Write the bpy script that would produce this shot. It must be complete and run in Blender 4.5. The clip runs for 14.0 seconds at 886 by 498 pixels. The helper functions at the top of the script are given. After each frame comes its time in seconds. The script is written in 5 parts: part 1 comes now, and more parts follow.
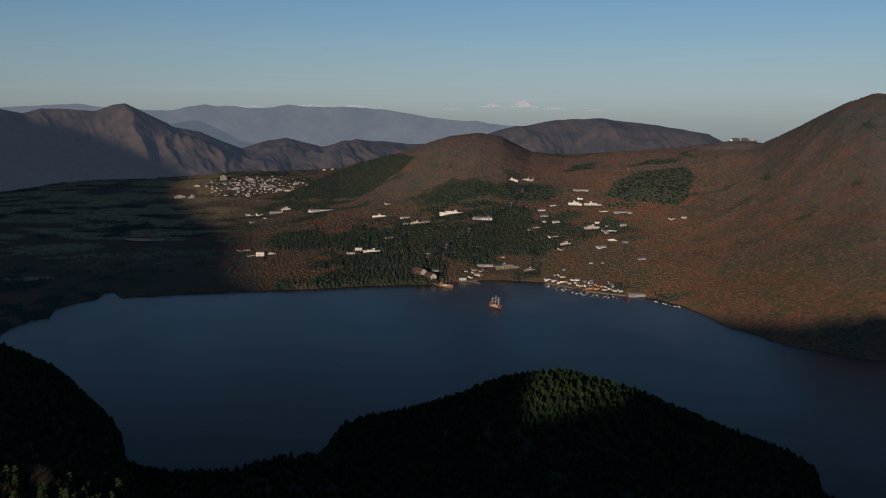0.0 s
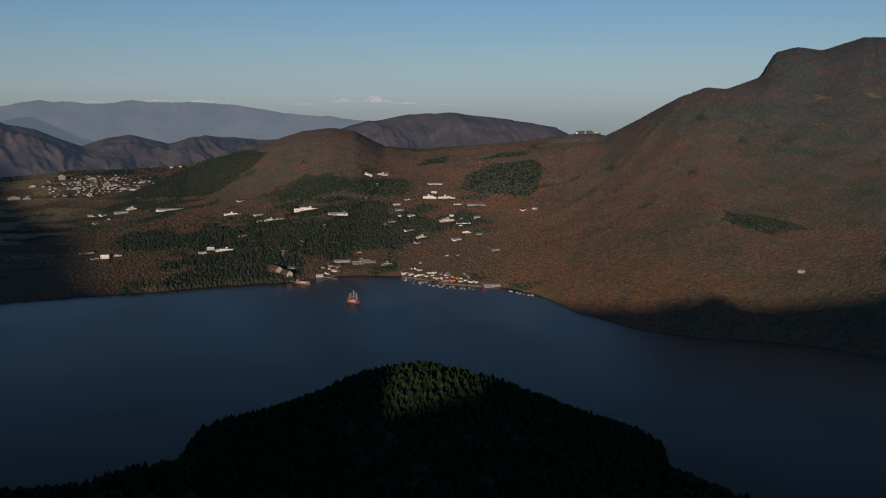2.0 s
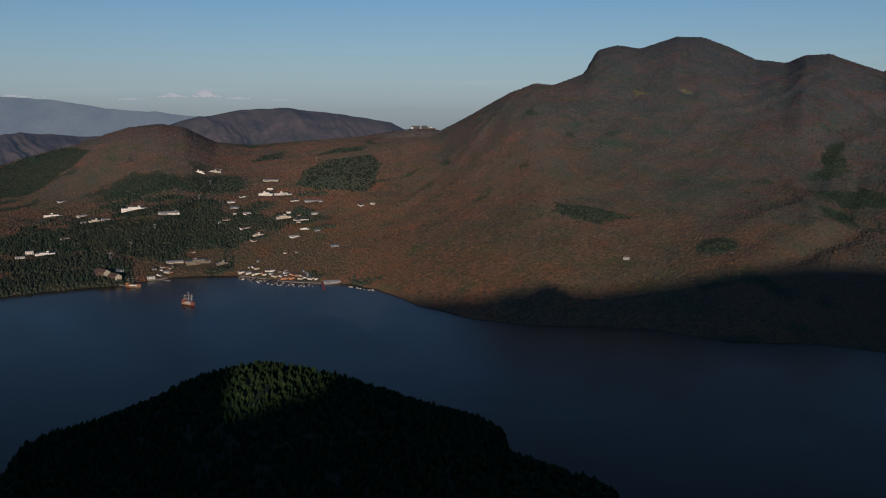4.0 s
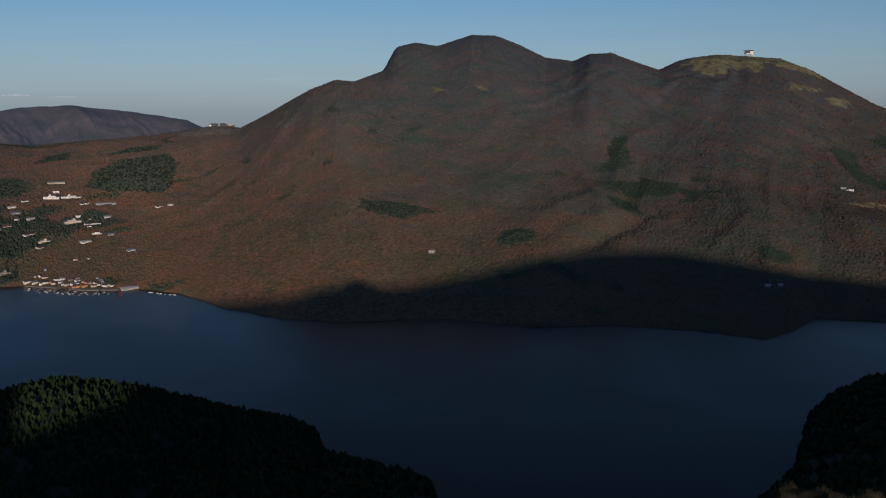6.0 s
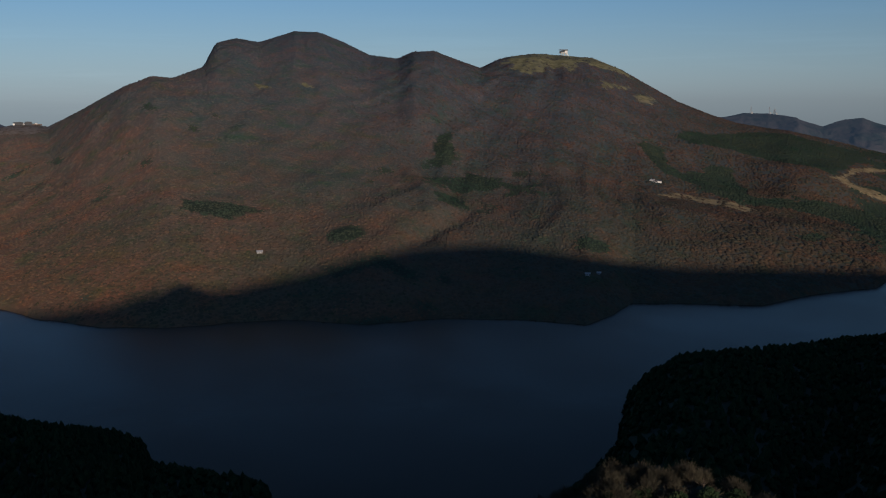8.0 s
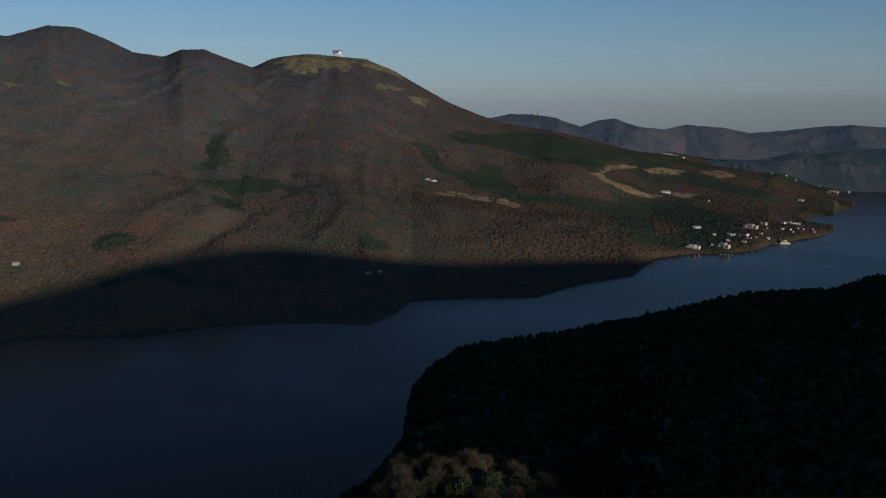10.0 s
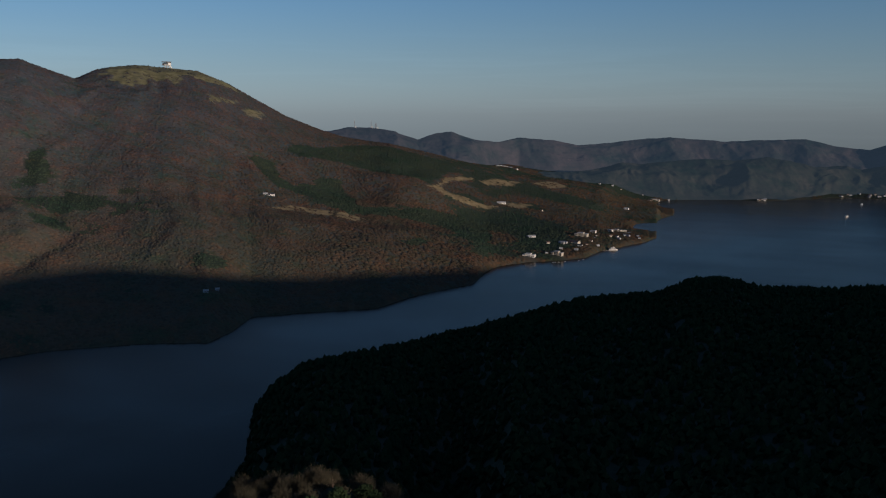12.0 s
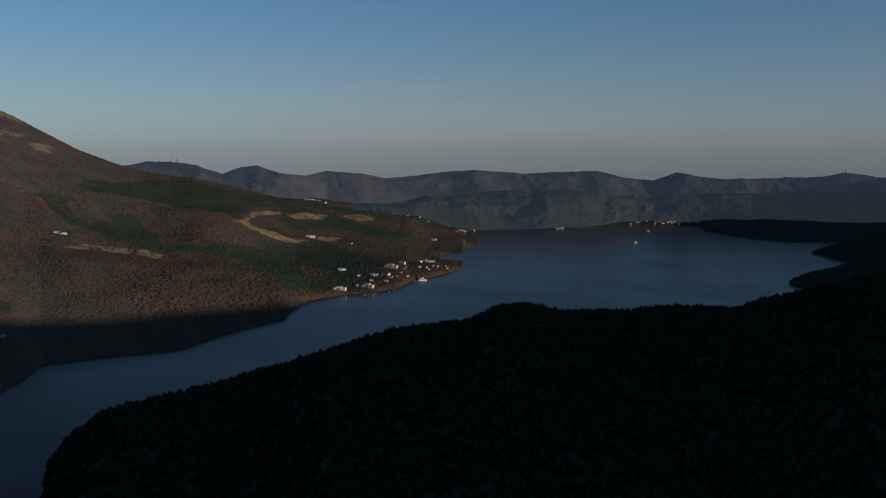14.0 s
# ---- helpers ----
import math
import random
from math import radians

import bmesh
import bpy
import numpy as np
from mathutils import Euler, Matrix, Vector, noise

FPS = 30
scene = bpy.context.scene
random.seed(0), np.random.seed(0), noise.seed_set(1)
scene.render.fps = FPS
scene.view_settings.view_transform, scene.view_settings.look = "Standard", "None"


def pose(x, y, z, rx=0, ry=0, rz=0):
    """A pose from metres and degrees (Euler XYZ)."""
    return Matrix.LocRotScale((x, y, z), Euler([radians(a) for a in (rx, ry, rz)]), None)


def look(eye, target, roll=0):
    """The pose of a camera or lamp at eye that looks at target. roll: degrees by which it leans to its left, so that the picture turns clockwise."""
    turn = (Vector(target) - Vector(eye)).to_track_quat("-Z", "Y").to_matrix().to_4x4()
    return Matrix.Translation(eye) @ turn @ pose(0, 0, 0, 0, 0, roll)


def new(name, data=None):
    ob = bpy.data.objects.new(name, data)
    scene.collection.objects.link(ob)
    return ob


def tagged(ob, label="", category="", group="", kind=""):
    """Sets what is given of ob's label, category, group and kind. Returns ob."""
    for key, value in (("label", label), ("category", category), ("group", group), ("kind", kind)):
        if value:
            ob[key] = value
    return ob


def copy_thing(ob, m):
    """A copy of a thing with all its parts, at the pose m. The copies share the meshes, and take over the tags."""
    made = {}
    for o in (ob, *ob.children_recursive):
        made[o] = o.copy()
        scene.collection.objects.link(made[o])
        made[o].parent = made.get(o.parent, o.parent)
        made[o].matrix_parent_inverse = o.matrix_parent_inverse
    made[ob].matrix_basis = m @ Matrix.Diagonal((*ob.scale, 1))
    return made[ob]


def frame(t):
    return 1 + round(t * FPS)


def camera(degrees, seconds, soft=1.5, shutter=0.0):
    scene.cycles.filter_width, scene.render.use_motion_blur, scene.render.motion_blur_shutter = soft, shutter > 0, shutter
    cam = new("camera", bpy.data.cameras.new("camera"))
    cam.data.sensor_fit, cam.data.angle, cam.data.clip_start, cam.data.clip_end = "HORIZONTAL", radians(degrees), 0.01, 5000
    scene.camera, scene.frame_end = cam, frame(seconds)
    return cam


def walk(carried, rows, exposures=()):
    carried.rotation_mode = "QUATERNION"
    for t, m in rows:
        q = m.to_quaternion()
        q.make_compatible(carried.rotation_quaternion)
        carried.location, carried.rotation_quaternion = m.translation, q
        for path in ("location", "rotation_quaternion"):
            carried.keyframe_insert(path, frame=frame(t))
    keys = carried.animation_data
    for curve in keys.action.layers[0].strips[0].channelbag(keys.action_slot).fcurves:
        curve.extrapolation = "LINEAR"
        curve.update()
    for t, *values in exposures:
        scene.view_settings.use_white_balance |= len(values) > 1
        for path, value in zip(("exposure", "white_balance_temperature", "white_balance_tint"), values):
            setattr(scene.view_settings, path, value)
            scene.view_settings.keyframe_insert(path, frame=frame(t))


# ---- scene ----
cam = camera(52.38, 14.0, 1.15)

# seconds, turn, pitch and roll in degrees; the drone hangs in the air, sinking slightly
TURN = [
    (0.0, 0.00, -8.29, -0.32),
    (0.5, -2.21, -8.36, -0.22),
    (1.0, -4.38, -8.43, -0.10),
    (1.5, -6.68, -8.47, -0.09),
    (2.0, -9.25, -8.59, -0.02),
    (2.5, -11.89, -8.68, -0.00),
    (4.8, -23.62, -8.97, 0.04),
    (5.0, -24.70, -8.99, 0.05),
    (5.5, -28.46, -9.06, 0.17),
    (6.0, -32.01, -9.12, 0.22),
    (6.5, -34.68, -9.19, 0.10),
    (7.0, -36.83, -9.27, 0.14),
    (7.5, -40.06, -9.31, 0.18),
    (8.0, -42.93, -9.33, 0.23),
    (8.5, -46.87, -9.36, 0.15),
    (11.0, -62.37, -9.40, -0.04),
    (11.5, -64.88, -9.37, -0.06),
    (12.0, -67.16, -8.47, -0.13),
    (12.5, -70.84, -6.86, -0.18),
    (13.0, -74.82, -6.27, -0.17),
    (13.5, -77.55, -6.32, -0.12),
    (14.0, -79.30, -6.35, -0.06),
]
walk(cam, [(t, pose(0, 0, 351 - 0.14 * t, 90 + p, r, y)) for t, y, p, r in TURN], [(0, 0.04, 6280, 11), (2.5, 0.02, 6150, 11), (5.5, 0.0, 5800, 10), (11, 0.0, 5760, 10), (14, 0.04, 6050, 11)])

# ---- light: a low afternoon sun behind the camera, and a clear sky ----
SUN_BEARING, SUN_HEIGHT = 200.0, 8.0
scene.view_settings.exposure = 0.0
world = bpy.data.worlds.new("sky")
scene.world = world
world.use_nodes = True
nt = world.node_tree
nt.nodes.clear()
sky = nt.nodes.new("ShaderNodeTexSky")
sky.sky_type = "NISHITA"
sky.sun_disc = False
sky.sun_elevation, sky.sun_rotation = radians(SUN_HEIGHT), radians(SUN_BEARING)
sky.altitude, sky.air_density, sky.dust_density, sky.ozone_density = 1000, 1.0, 0.55, 3.8
back = nt.nodes.new("ShaderNodeBackground")
back.inputs["Strength"].default_value = 0.09
out = nt.nodes.new("ShaderNodeOutputWorld")
# a thin grey haze lies along the whole horizon: it takes the colour out of the low sky
lum = nt.nodes.new("ShaderNodeRGBToBW")
veil = nt.nodes.new("ShaderNodeVectorMath")
veil.operation, veil.inputs[1].default_value = "MULTIPLY", (0.89, 1.01, 1.12)
place = nt.nodes.new("ShaderNodeTexCoord")
rise = nt.nodes.new("ShaderNodeSeparateXYZ")
fade = nt.nodes.new("ShaderNodeMapRange")
fade.interpolation_type = "SMOOTHSTEP"
for k, v in enumerate((-0.03, 0.16, 0.70, 0.16)):
    fade.inputs[k + 1].default_value = v
blend = nt.nodes.new("ShaderNodeMix")
blend.data_type = "RGBA"
nt.links.new(sky.outputs[0], lum.inputs[0])
nt.links.new(lum.outputs[0], veil.inputs[0])
nt.links.new(place.outputs["Generated"], rise.inputs[0])
nt.links.new(rise.outputs[2], fade.inputs[0])
nt.links.new(fade.outputs[0], blend.inputs[0])
nt.links.new(sky.outputs[0], blend.inputs[6])
nt.links.new(veil.outputs[0], blend.inputs[7])
# thin streaks of high cloud, faint, all round the low sky
streak = nt.nodes.new("ShaderNodeMapping")
streak.inputs["Scale"].default_value = (2.2, 2.2, 46.0)
wisps = nt.nodes.new("ShaderNodeTexNoise")
for key, v in (("Scale", 1.6), ("Detail", 7.0), ("Roughness", 0.62), ("Distortion", 0.35)):
    wisps.inputs[key].default_value = v
thick = nt.nodes.new("ShaderNodeMapRange")
for k, v in enumerate((0.52, 0.80, 1.0, 1.07)):
    thick.inputs[k + 1].default_value = v
band = nt.nodes.new("ShaderNodeMapRange")
band.interpolation_type = "SMOOTHSTEP"
for k, v in enumerate((0.05, 0.11, 1.0, 0.0)):
    band.inputs[k + 1].default_value = v
veiled = nt.nodes.new("ShaderNodeVectorMath")
veiled.operation = "SCALE"
streaked = nt.nodes.new("ShaderNodeMix")
streaked.data_type = "RGBA"
nt.links.new(place.outputs["Generated"], streak.inputs[0])
nt.links.new(streak.outputs[0], wisps.inputs["Vector"])
nt.links.new(wisps.outputs["Fac"], thick.inputs[0])
nt.links.new(rise.outputs[2], band.inputs[0])
nt.links.new(blend.outputs[2], veiled.inputs[0])
nt.links.new(thick.outputs[0], veiled.inputs["Scale"])
nt.links.new(band.outputs[0], streaked.inputs[0])
nt.links.new(blend.outputs[2], streaked.inputs[6])
nt.links.new(veiled.outputs[0], streaked.inputs[7])
nt.links.new(streaked.outputs[2], back.inputs[0])
nt.links.new(back.outputs[0], out.inputs[0])

toward = Vector((math.sin(radians(SUN_BEARING)) * math.cos(radians(SUN_HEIGHT)), math.cos(radians(SUN_BEARING)) * math.cos(radians(SUN_HEIGHT)), math.sin(radians(SUN_HEIGHT))))
lamp = bpy.data.lights.new("sun", "SUN")
lamp.energy, lamp.angle, lamp.color = 3.5, radians(0.75), (1.0, 0.78, 0.57)
sun = new("sun", lamp)
sun.matrix_world = look(toward * 3000, (0, 0, 0))

# ---- materials ----


def graph(name):
    m = bpy.data.materials.new(name)
    m.use_nodes = True
    t = m.node_tree
    return m, t, t.nodes["Principled BSDF"]


def node(t, kind, **values):
    n = t.nodes.new("ShaderNode" + kind)
    for k, v in values.items():
        n.inputs[k.replace("_", " ")].default_value = v
    return n


def ramp(t, source, stops):
    n = t.nodes.new("ShaderNodeValToRGB")
    e = n.color_ramp.elements
    while len(e) < len(stops):
        e.new(0.5)
    for item, (p, c) in zip(e, stops):
        item.position, item.color = p, (*c, 1)
    t.links.new(source, n.inputs[0])
    return n.outputs[0]


def noise_at(t, scale, detail=4, stretch=(1, 1, 1), rough=0.6):
    co = t.nodes.new("ShaderNodeTexCoord")
    mp = t.nodes.new("ShaderNodeMapping")
    mp.inputs["Scale"].default_value = stretch
    n = node(t, "TexNoise", Scale=scale, Detail=detail, Roughness=rough)
    t.links.new(co.outputs["Object"], mp.inputs["Vector"])
    t.links.new(mp.outputs[0], n.inputs["Vector"])
    return n.outputs["Fac"]


def mixed(t, fac, a, b, blend="MIX"):
    n = t.nodes.new("ShaderNodeMix")
    n.data_type, n.blend_type = "RGBA", blend
    for sock, v in ((n.inputs[0], fac), (n.inputs[6], a), (n.inputs[7], b)):
        if isinstance(v, bpy.types.NodeSocket):
            t.links.new(v, sock)
        elif isinstance(v, (int, float)):
            sock.default_value = v
        else:
            sock.default_value = (*v, 1)
    return n.outputs[2]


def bump(t, p, height, strength, distance):
    n = node(t, "Bump", Strength=strength, Distance=distance)
    t.links.new(height, n.inputs["Height"])
    t.links.new(n.outputs[0], p.inputs["Normal"])


# how the autumn woods' tint shifts with height above the lake (to 600 m) and from west to east (to 3000 m), haze and
# light put into the colour
AUTUMN_HAZE = (((0.96, 0.94, 0.76), (0.99, 1.0, 0.96), (0.96, 1.04, 1.16), (1.0, 1.06, 1.24)), ((0.99, 0.97, 1.05), (1.50, 1.24, 1.18), (0.83, 0.935, 1.0), (0.62, 0.78, 0.97), (0.56, 0.72, 0.92)), 0.75)
OLIVE_HAZE = (((1.08, 1.0, 0.80), (1.08, 1.02, 0.96), (1.05, 1.12, 1.32), (1.05, 1.12, 1.35)), ((1, 1, 1), (1, 1, 1), (0.86, 0.90, 0.96), (0.72, 0.69, 0.72), (0.73, 0.68, 0.65)), 0.34)

# cedar tints from west to east, haze painted in: palest towards the saddle
CEDAR_HAZE = (((1, 1, 1),) * 4, ((0.62, 0.66, 0.64), (1.0, 1.0, 1.0), (0.62, 0.70, 0.62), (0.50, 0.58, 0.52), (0.44, 0.52, 0.46)), 0.0)


def tinted(t, g, c, zones, flanks, russet):
    """Patches, and haze painted by height and flank, shift the colour c; russet is how much autumn colour and moss is
    left in patches.
    """
    c = mixed(t, 1.0, c, ramp(t, noise_at(t, 0.005, 4), [(0.35, (0.85, 0.95, 0.92)), (0.65, (1.15, 0.98, 0.92))]), "MULTIPLY")
    c = mixed(t, 1.0, c, ramp(t, noise_at(t, 0.02, 6), [(0.30, (0.84, 0.97, 0.90)), (0.5, (1.0, 1.0, 1.0)), (0.70, (1.12, 0.97, 0.90))]), "MULTIPLY")
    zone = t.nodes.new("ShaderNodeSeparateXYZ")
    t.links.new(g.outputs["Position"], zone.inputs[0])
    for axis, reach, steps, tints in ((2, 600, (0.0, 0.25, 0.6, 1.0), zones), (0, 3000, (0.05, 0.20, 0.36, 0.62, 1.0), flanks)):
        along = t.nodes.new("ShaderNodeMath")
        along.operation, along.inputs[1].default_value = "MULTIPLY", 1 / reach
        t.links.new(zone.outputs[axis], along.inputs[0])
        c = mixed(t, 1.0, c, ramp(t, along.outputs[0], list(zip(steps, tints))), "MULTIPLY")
    if russet:
        patch = ramp(t, noise_at(t, 0.009, 7, (1, 1, 2.2), 0.68), [(0.46, (0, 0, 0)), (0.66, (russet,) * 3)])
        c = mixed(t, patch, c, mixed(t, 1.0, c, (1.26, 0.96, 0.84), "MULTIPLY"))
        moss = ramp(t, noise_at(t, 0.013, 6, (1, 1, 1.6), 0.62), [(0.52, (0, 0, 0)), (0.70, (russet,) * 3)])
        c = mixed(t, moss, c, mixed(t, 1.0, c, (0.68, 0.98, 0.70), "MULTIPLY"))
    return c


def ground_material():
    m, t, p = graph("wooded_ground")
    place = t.nodes.new("ShaderNodeNewGeometry")
    base = ramp(t, noise_at(t, 0.12, 6), [(0.3, (0.096, 0.084, 0.071)), (0.5, (0.112, 0.094, 0.078)), (0.7, (0.126, 0.101, 0.082))])
    base = tinted(t, place, base, *AUTUMN_HAZE)
    zone = t.nodes.new("ShaderNodeSeparateXYZ")
    t.links.new(place.outputs["Position"], zone.inputs[0])
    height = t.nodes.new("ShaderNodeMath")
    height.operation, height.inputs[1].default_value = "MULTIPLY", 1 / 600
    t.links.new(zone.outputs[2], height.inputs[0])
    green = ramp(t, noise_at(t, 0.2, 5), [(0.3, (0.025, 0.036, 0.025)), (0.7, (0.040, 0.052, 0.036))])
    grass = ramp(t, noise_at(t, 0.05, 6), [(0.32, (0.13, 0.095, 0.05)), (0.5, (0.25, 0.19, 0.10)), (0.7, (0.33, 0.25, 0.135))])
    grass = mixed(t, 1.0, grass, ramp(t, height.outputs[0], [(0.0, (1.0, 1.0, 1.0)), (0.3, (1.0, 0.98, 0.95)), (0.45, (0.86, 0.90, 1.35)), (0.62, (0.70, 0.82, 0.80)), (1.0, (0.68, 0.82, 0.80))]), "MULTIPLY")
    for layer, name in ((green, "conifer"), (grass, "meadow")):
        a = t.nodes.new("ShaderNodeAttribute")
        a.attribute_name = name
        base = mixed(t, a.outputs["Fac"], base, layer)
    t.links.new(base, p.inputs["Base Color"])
    p.inputs["Roughness"].default_value = 0.95
    p.inputs["Specular IOR Level"].default_value = 0.05
    bump(t, p, noise_at(t, 0.15, 5), 0.4, 2.5)
    return m


def canopy_material(name, stops, relief=0.5, tints=(((1, 1, 1),) * 4, ((1, 1, 1),) * 5, 0.0)):
    m, t, p = graph(name)
    g = t.nodes.new("ShaderNodeNewGeometry")
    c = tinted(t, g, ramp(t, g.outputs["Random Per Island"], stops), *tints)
    c = mixed(t, 0.7, c, ramp(t, noise_at(t, 0.9, 3), [(0.3, (0.85,) * 3), (0.7, (1.14,) * 3)]), "MULTIPLY")
    t.links.new(c, p.inputs["Base Color"])
    p.inputs["Roughness"].default_value = 0.9
    p.inputs["Specular IOR Level"].default_value = 0.05
    bump(t, p, noise_at(t, 0.8, 3), relief, 1.5)
    return m


def water_material():
    m, t, p = graph("lake_water")
    p.inputs["Base Color"].default_value = (0.036, 0.024, 0.013, 1)
    t.links.new(ramp(t, noise_at(t, 0.0022, 6, (2.6, 1, 1)), [(0.3, (0.16,) * 3), (0.7, (0.27,) * 3)]), p.inputs["Roughness"])
    p.inputs["IOR"].default_value = 1.33
    bump(t, p, noise_at(t, 0.15, 5, (1, 1.8, 1)), 0.06, 1.5)
    t.links.new(ramp(t, noise_at(t, 0.004, 6, (1.0, 2.4, 1), 0.65), [(0.40, (0.084,) * 3), (0.58, (0.096,) * 3), (0.72, (0.122,) * 3)]), p.inputs["Specular IOR Level"])
    p.inputs["Specular Tint"].default_value = (1.0, 0.84, 0.60, 1)
    return m


def pond_material():
    m, t, p = graph("still_pond_water")
    p.inputs["Base Color"].default_value = (0.03, 0.04, 0.045, 1)
    p.inputs["Roughness"].default_value, p.inputs["IOR"].default_value = 0.08, 1.33
    bump(t, p, noise_at(t, 0.4, 3), 0.03, 0.5)
    return m


def plain(name, color, rough=0.8, metal=0.0, vary=0.25, scale=0.4):
    m, t, p = graph(name)
    lo, hi = [c * (1 - vary) for c in color], [min(1, c * (1 + vary * 0.6)) for c in color]
    t.links.new(ramp(t, noise_at(t, scale, 5), [(0.3, lo), (0.7, hi)]), p.inputs["Base Color"])
    p.inputs["Roughness"].default_value, p.inputs["Metallic"].default_value = rough, metal
    return m


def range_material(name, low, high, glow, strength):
    """Far, bare mountains; the haze of kilometres of air is put in as bluish emission."""
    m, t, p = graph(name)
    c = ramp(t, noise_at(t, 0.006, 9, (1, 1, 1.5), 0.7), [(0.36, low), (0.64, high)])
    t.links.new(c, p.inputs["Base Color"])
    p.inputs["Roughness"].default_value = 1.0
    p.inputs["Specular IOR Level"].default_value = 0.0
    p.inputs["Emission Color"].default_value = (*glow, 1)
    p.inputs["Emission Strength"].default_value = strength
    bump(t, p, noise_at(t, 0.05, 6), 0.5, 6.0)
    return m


GROUND = ground_material()
WATER = water_material()
BROWN = canopy_material("bare_brown_canopy", [(0.0, (0.112, 0.095, 0.080)), (0.5, (0.128, 0.103, 0.083)), (0.88, (0.140, 0.106, 0.081)), (0.96, (0.146, 0.102, 0.074)), (1.0, (0.090, 0.098, 0.066))], 0.15, AUTUMN_HAZE)
OLIVE = canopy_material("olive_brown_canopy", [(0.0, (0.078, 0.072, 0.061)), (0.6, (0.098, 0.086, 0.071)), (0.93, (0.125, 0.094, 0.070)), (1.0, (0.060, 0.070, 0.050))], 0.15, OLIVE_HAZE)
GREEN = canopy_material("dark_conifer_canopy", [(0.0, (0.012, 0.024, 0.012)), (0.5, (0.015, 0.031, 0.014)), (1.0, (0.022, 0.040, 0.017))], 0.25)
# a pale base, with the haze over the far stands put into it
CEDAR = canopy_material("planted_cedar_canopy", [(0.0, (0.072, 0.091, 0.070)), (0.5, (0.079, 0.097, 0.073)), (1.0, (0.086, 0.104, 0.076))], 0.12, CEDAR_HAZE)
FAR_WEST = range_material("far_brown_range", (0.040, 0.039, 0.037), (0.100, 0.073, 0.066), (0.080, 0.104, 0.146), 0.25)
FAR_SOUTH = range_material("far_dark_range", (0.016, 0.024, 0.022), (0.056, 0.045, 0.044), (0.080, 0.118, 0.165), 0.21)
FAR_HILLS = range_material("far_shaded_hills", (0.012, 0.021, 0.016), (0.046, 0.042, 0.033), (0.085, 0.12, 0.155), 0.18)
FAR_BLUE = range_material("distant_hazy_range", (0.03, 0.035, 0.045), (0.06, 0.065, 0.075), (0.20, 0.245, 0.300), 0.46)
# most of the cloud's brightness is put in as emission
CLOUD = range_material("pale_cloud", (0.10, 0.095, 0.09), (0.18, 0.17, 0.165), (0.33, 0.35, 0.38), 0.85)
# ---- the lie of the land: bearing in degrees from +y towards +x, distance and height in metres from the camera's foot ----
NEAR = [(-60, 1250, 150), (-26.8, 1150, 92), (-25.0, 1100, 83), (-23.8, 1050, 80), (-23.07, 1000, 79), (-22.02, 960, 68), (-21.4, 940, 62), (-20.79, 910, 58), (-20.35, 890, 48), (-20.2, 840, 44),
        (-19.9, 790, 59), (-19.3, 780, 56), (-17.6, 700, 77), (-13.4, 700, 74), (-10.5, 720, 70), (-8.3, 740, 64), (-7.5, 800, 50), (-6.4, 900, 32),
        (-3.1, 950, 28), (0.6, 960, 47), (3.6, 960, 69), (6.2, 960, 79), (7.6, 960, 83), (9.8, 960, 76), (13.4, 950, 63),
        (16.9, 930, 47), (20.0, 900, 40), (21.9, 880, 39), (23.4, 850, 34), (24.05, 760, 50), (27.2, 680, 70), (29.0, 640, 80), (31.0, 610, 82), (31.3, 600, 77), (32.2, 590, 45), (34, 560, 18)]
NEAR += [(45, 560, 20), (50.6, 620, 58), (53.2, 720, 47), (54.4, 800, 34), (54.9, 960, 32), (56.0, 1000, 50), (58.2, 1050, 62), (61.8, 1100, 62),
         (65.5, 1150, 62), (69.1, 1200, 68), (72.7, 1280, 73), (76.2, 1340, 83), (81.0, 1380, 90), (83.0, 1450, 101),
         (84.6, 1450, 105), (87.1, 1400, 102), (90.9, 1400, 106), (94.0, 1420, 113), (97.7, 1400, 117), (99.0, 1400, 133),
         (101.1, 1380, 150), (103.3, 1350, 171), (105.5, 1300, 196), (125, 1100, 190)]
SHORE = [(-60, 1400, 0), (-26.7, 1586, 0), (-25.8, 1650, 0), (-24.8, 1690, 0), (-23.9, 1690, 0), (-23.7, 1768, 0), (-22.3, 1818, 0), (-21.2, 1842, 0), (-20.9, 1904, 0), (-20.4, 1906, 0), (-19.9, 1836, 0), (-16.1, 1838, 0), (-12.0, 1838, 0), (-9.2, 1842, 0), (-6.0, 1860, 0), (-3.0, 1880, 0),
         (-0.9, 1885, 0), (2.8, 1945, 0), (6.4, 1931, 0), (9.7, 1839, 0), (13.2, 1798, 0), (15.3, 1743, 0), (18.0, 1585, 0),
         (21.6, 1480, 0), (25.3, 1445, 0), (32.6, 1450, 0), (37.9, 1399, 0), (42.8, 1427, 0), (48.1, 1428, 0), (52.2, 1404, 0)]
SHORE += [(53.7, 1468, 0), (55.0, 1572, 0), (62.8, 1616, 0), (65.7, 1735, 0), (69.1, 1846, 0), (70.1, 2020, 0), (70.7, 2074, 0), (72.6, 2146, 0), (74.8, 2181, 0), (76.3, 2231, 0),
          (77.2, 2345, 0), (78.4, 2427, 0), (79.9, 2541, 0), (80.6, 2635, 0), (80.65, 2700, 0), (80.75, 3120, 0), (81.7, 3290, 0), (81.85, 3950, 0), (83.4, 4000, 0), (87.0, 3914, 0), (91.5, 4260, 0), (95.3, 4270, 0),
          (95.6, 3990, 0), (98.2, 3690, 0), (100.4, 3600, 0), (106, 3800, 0)]
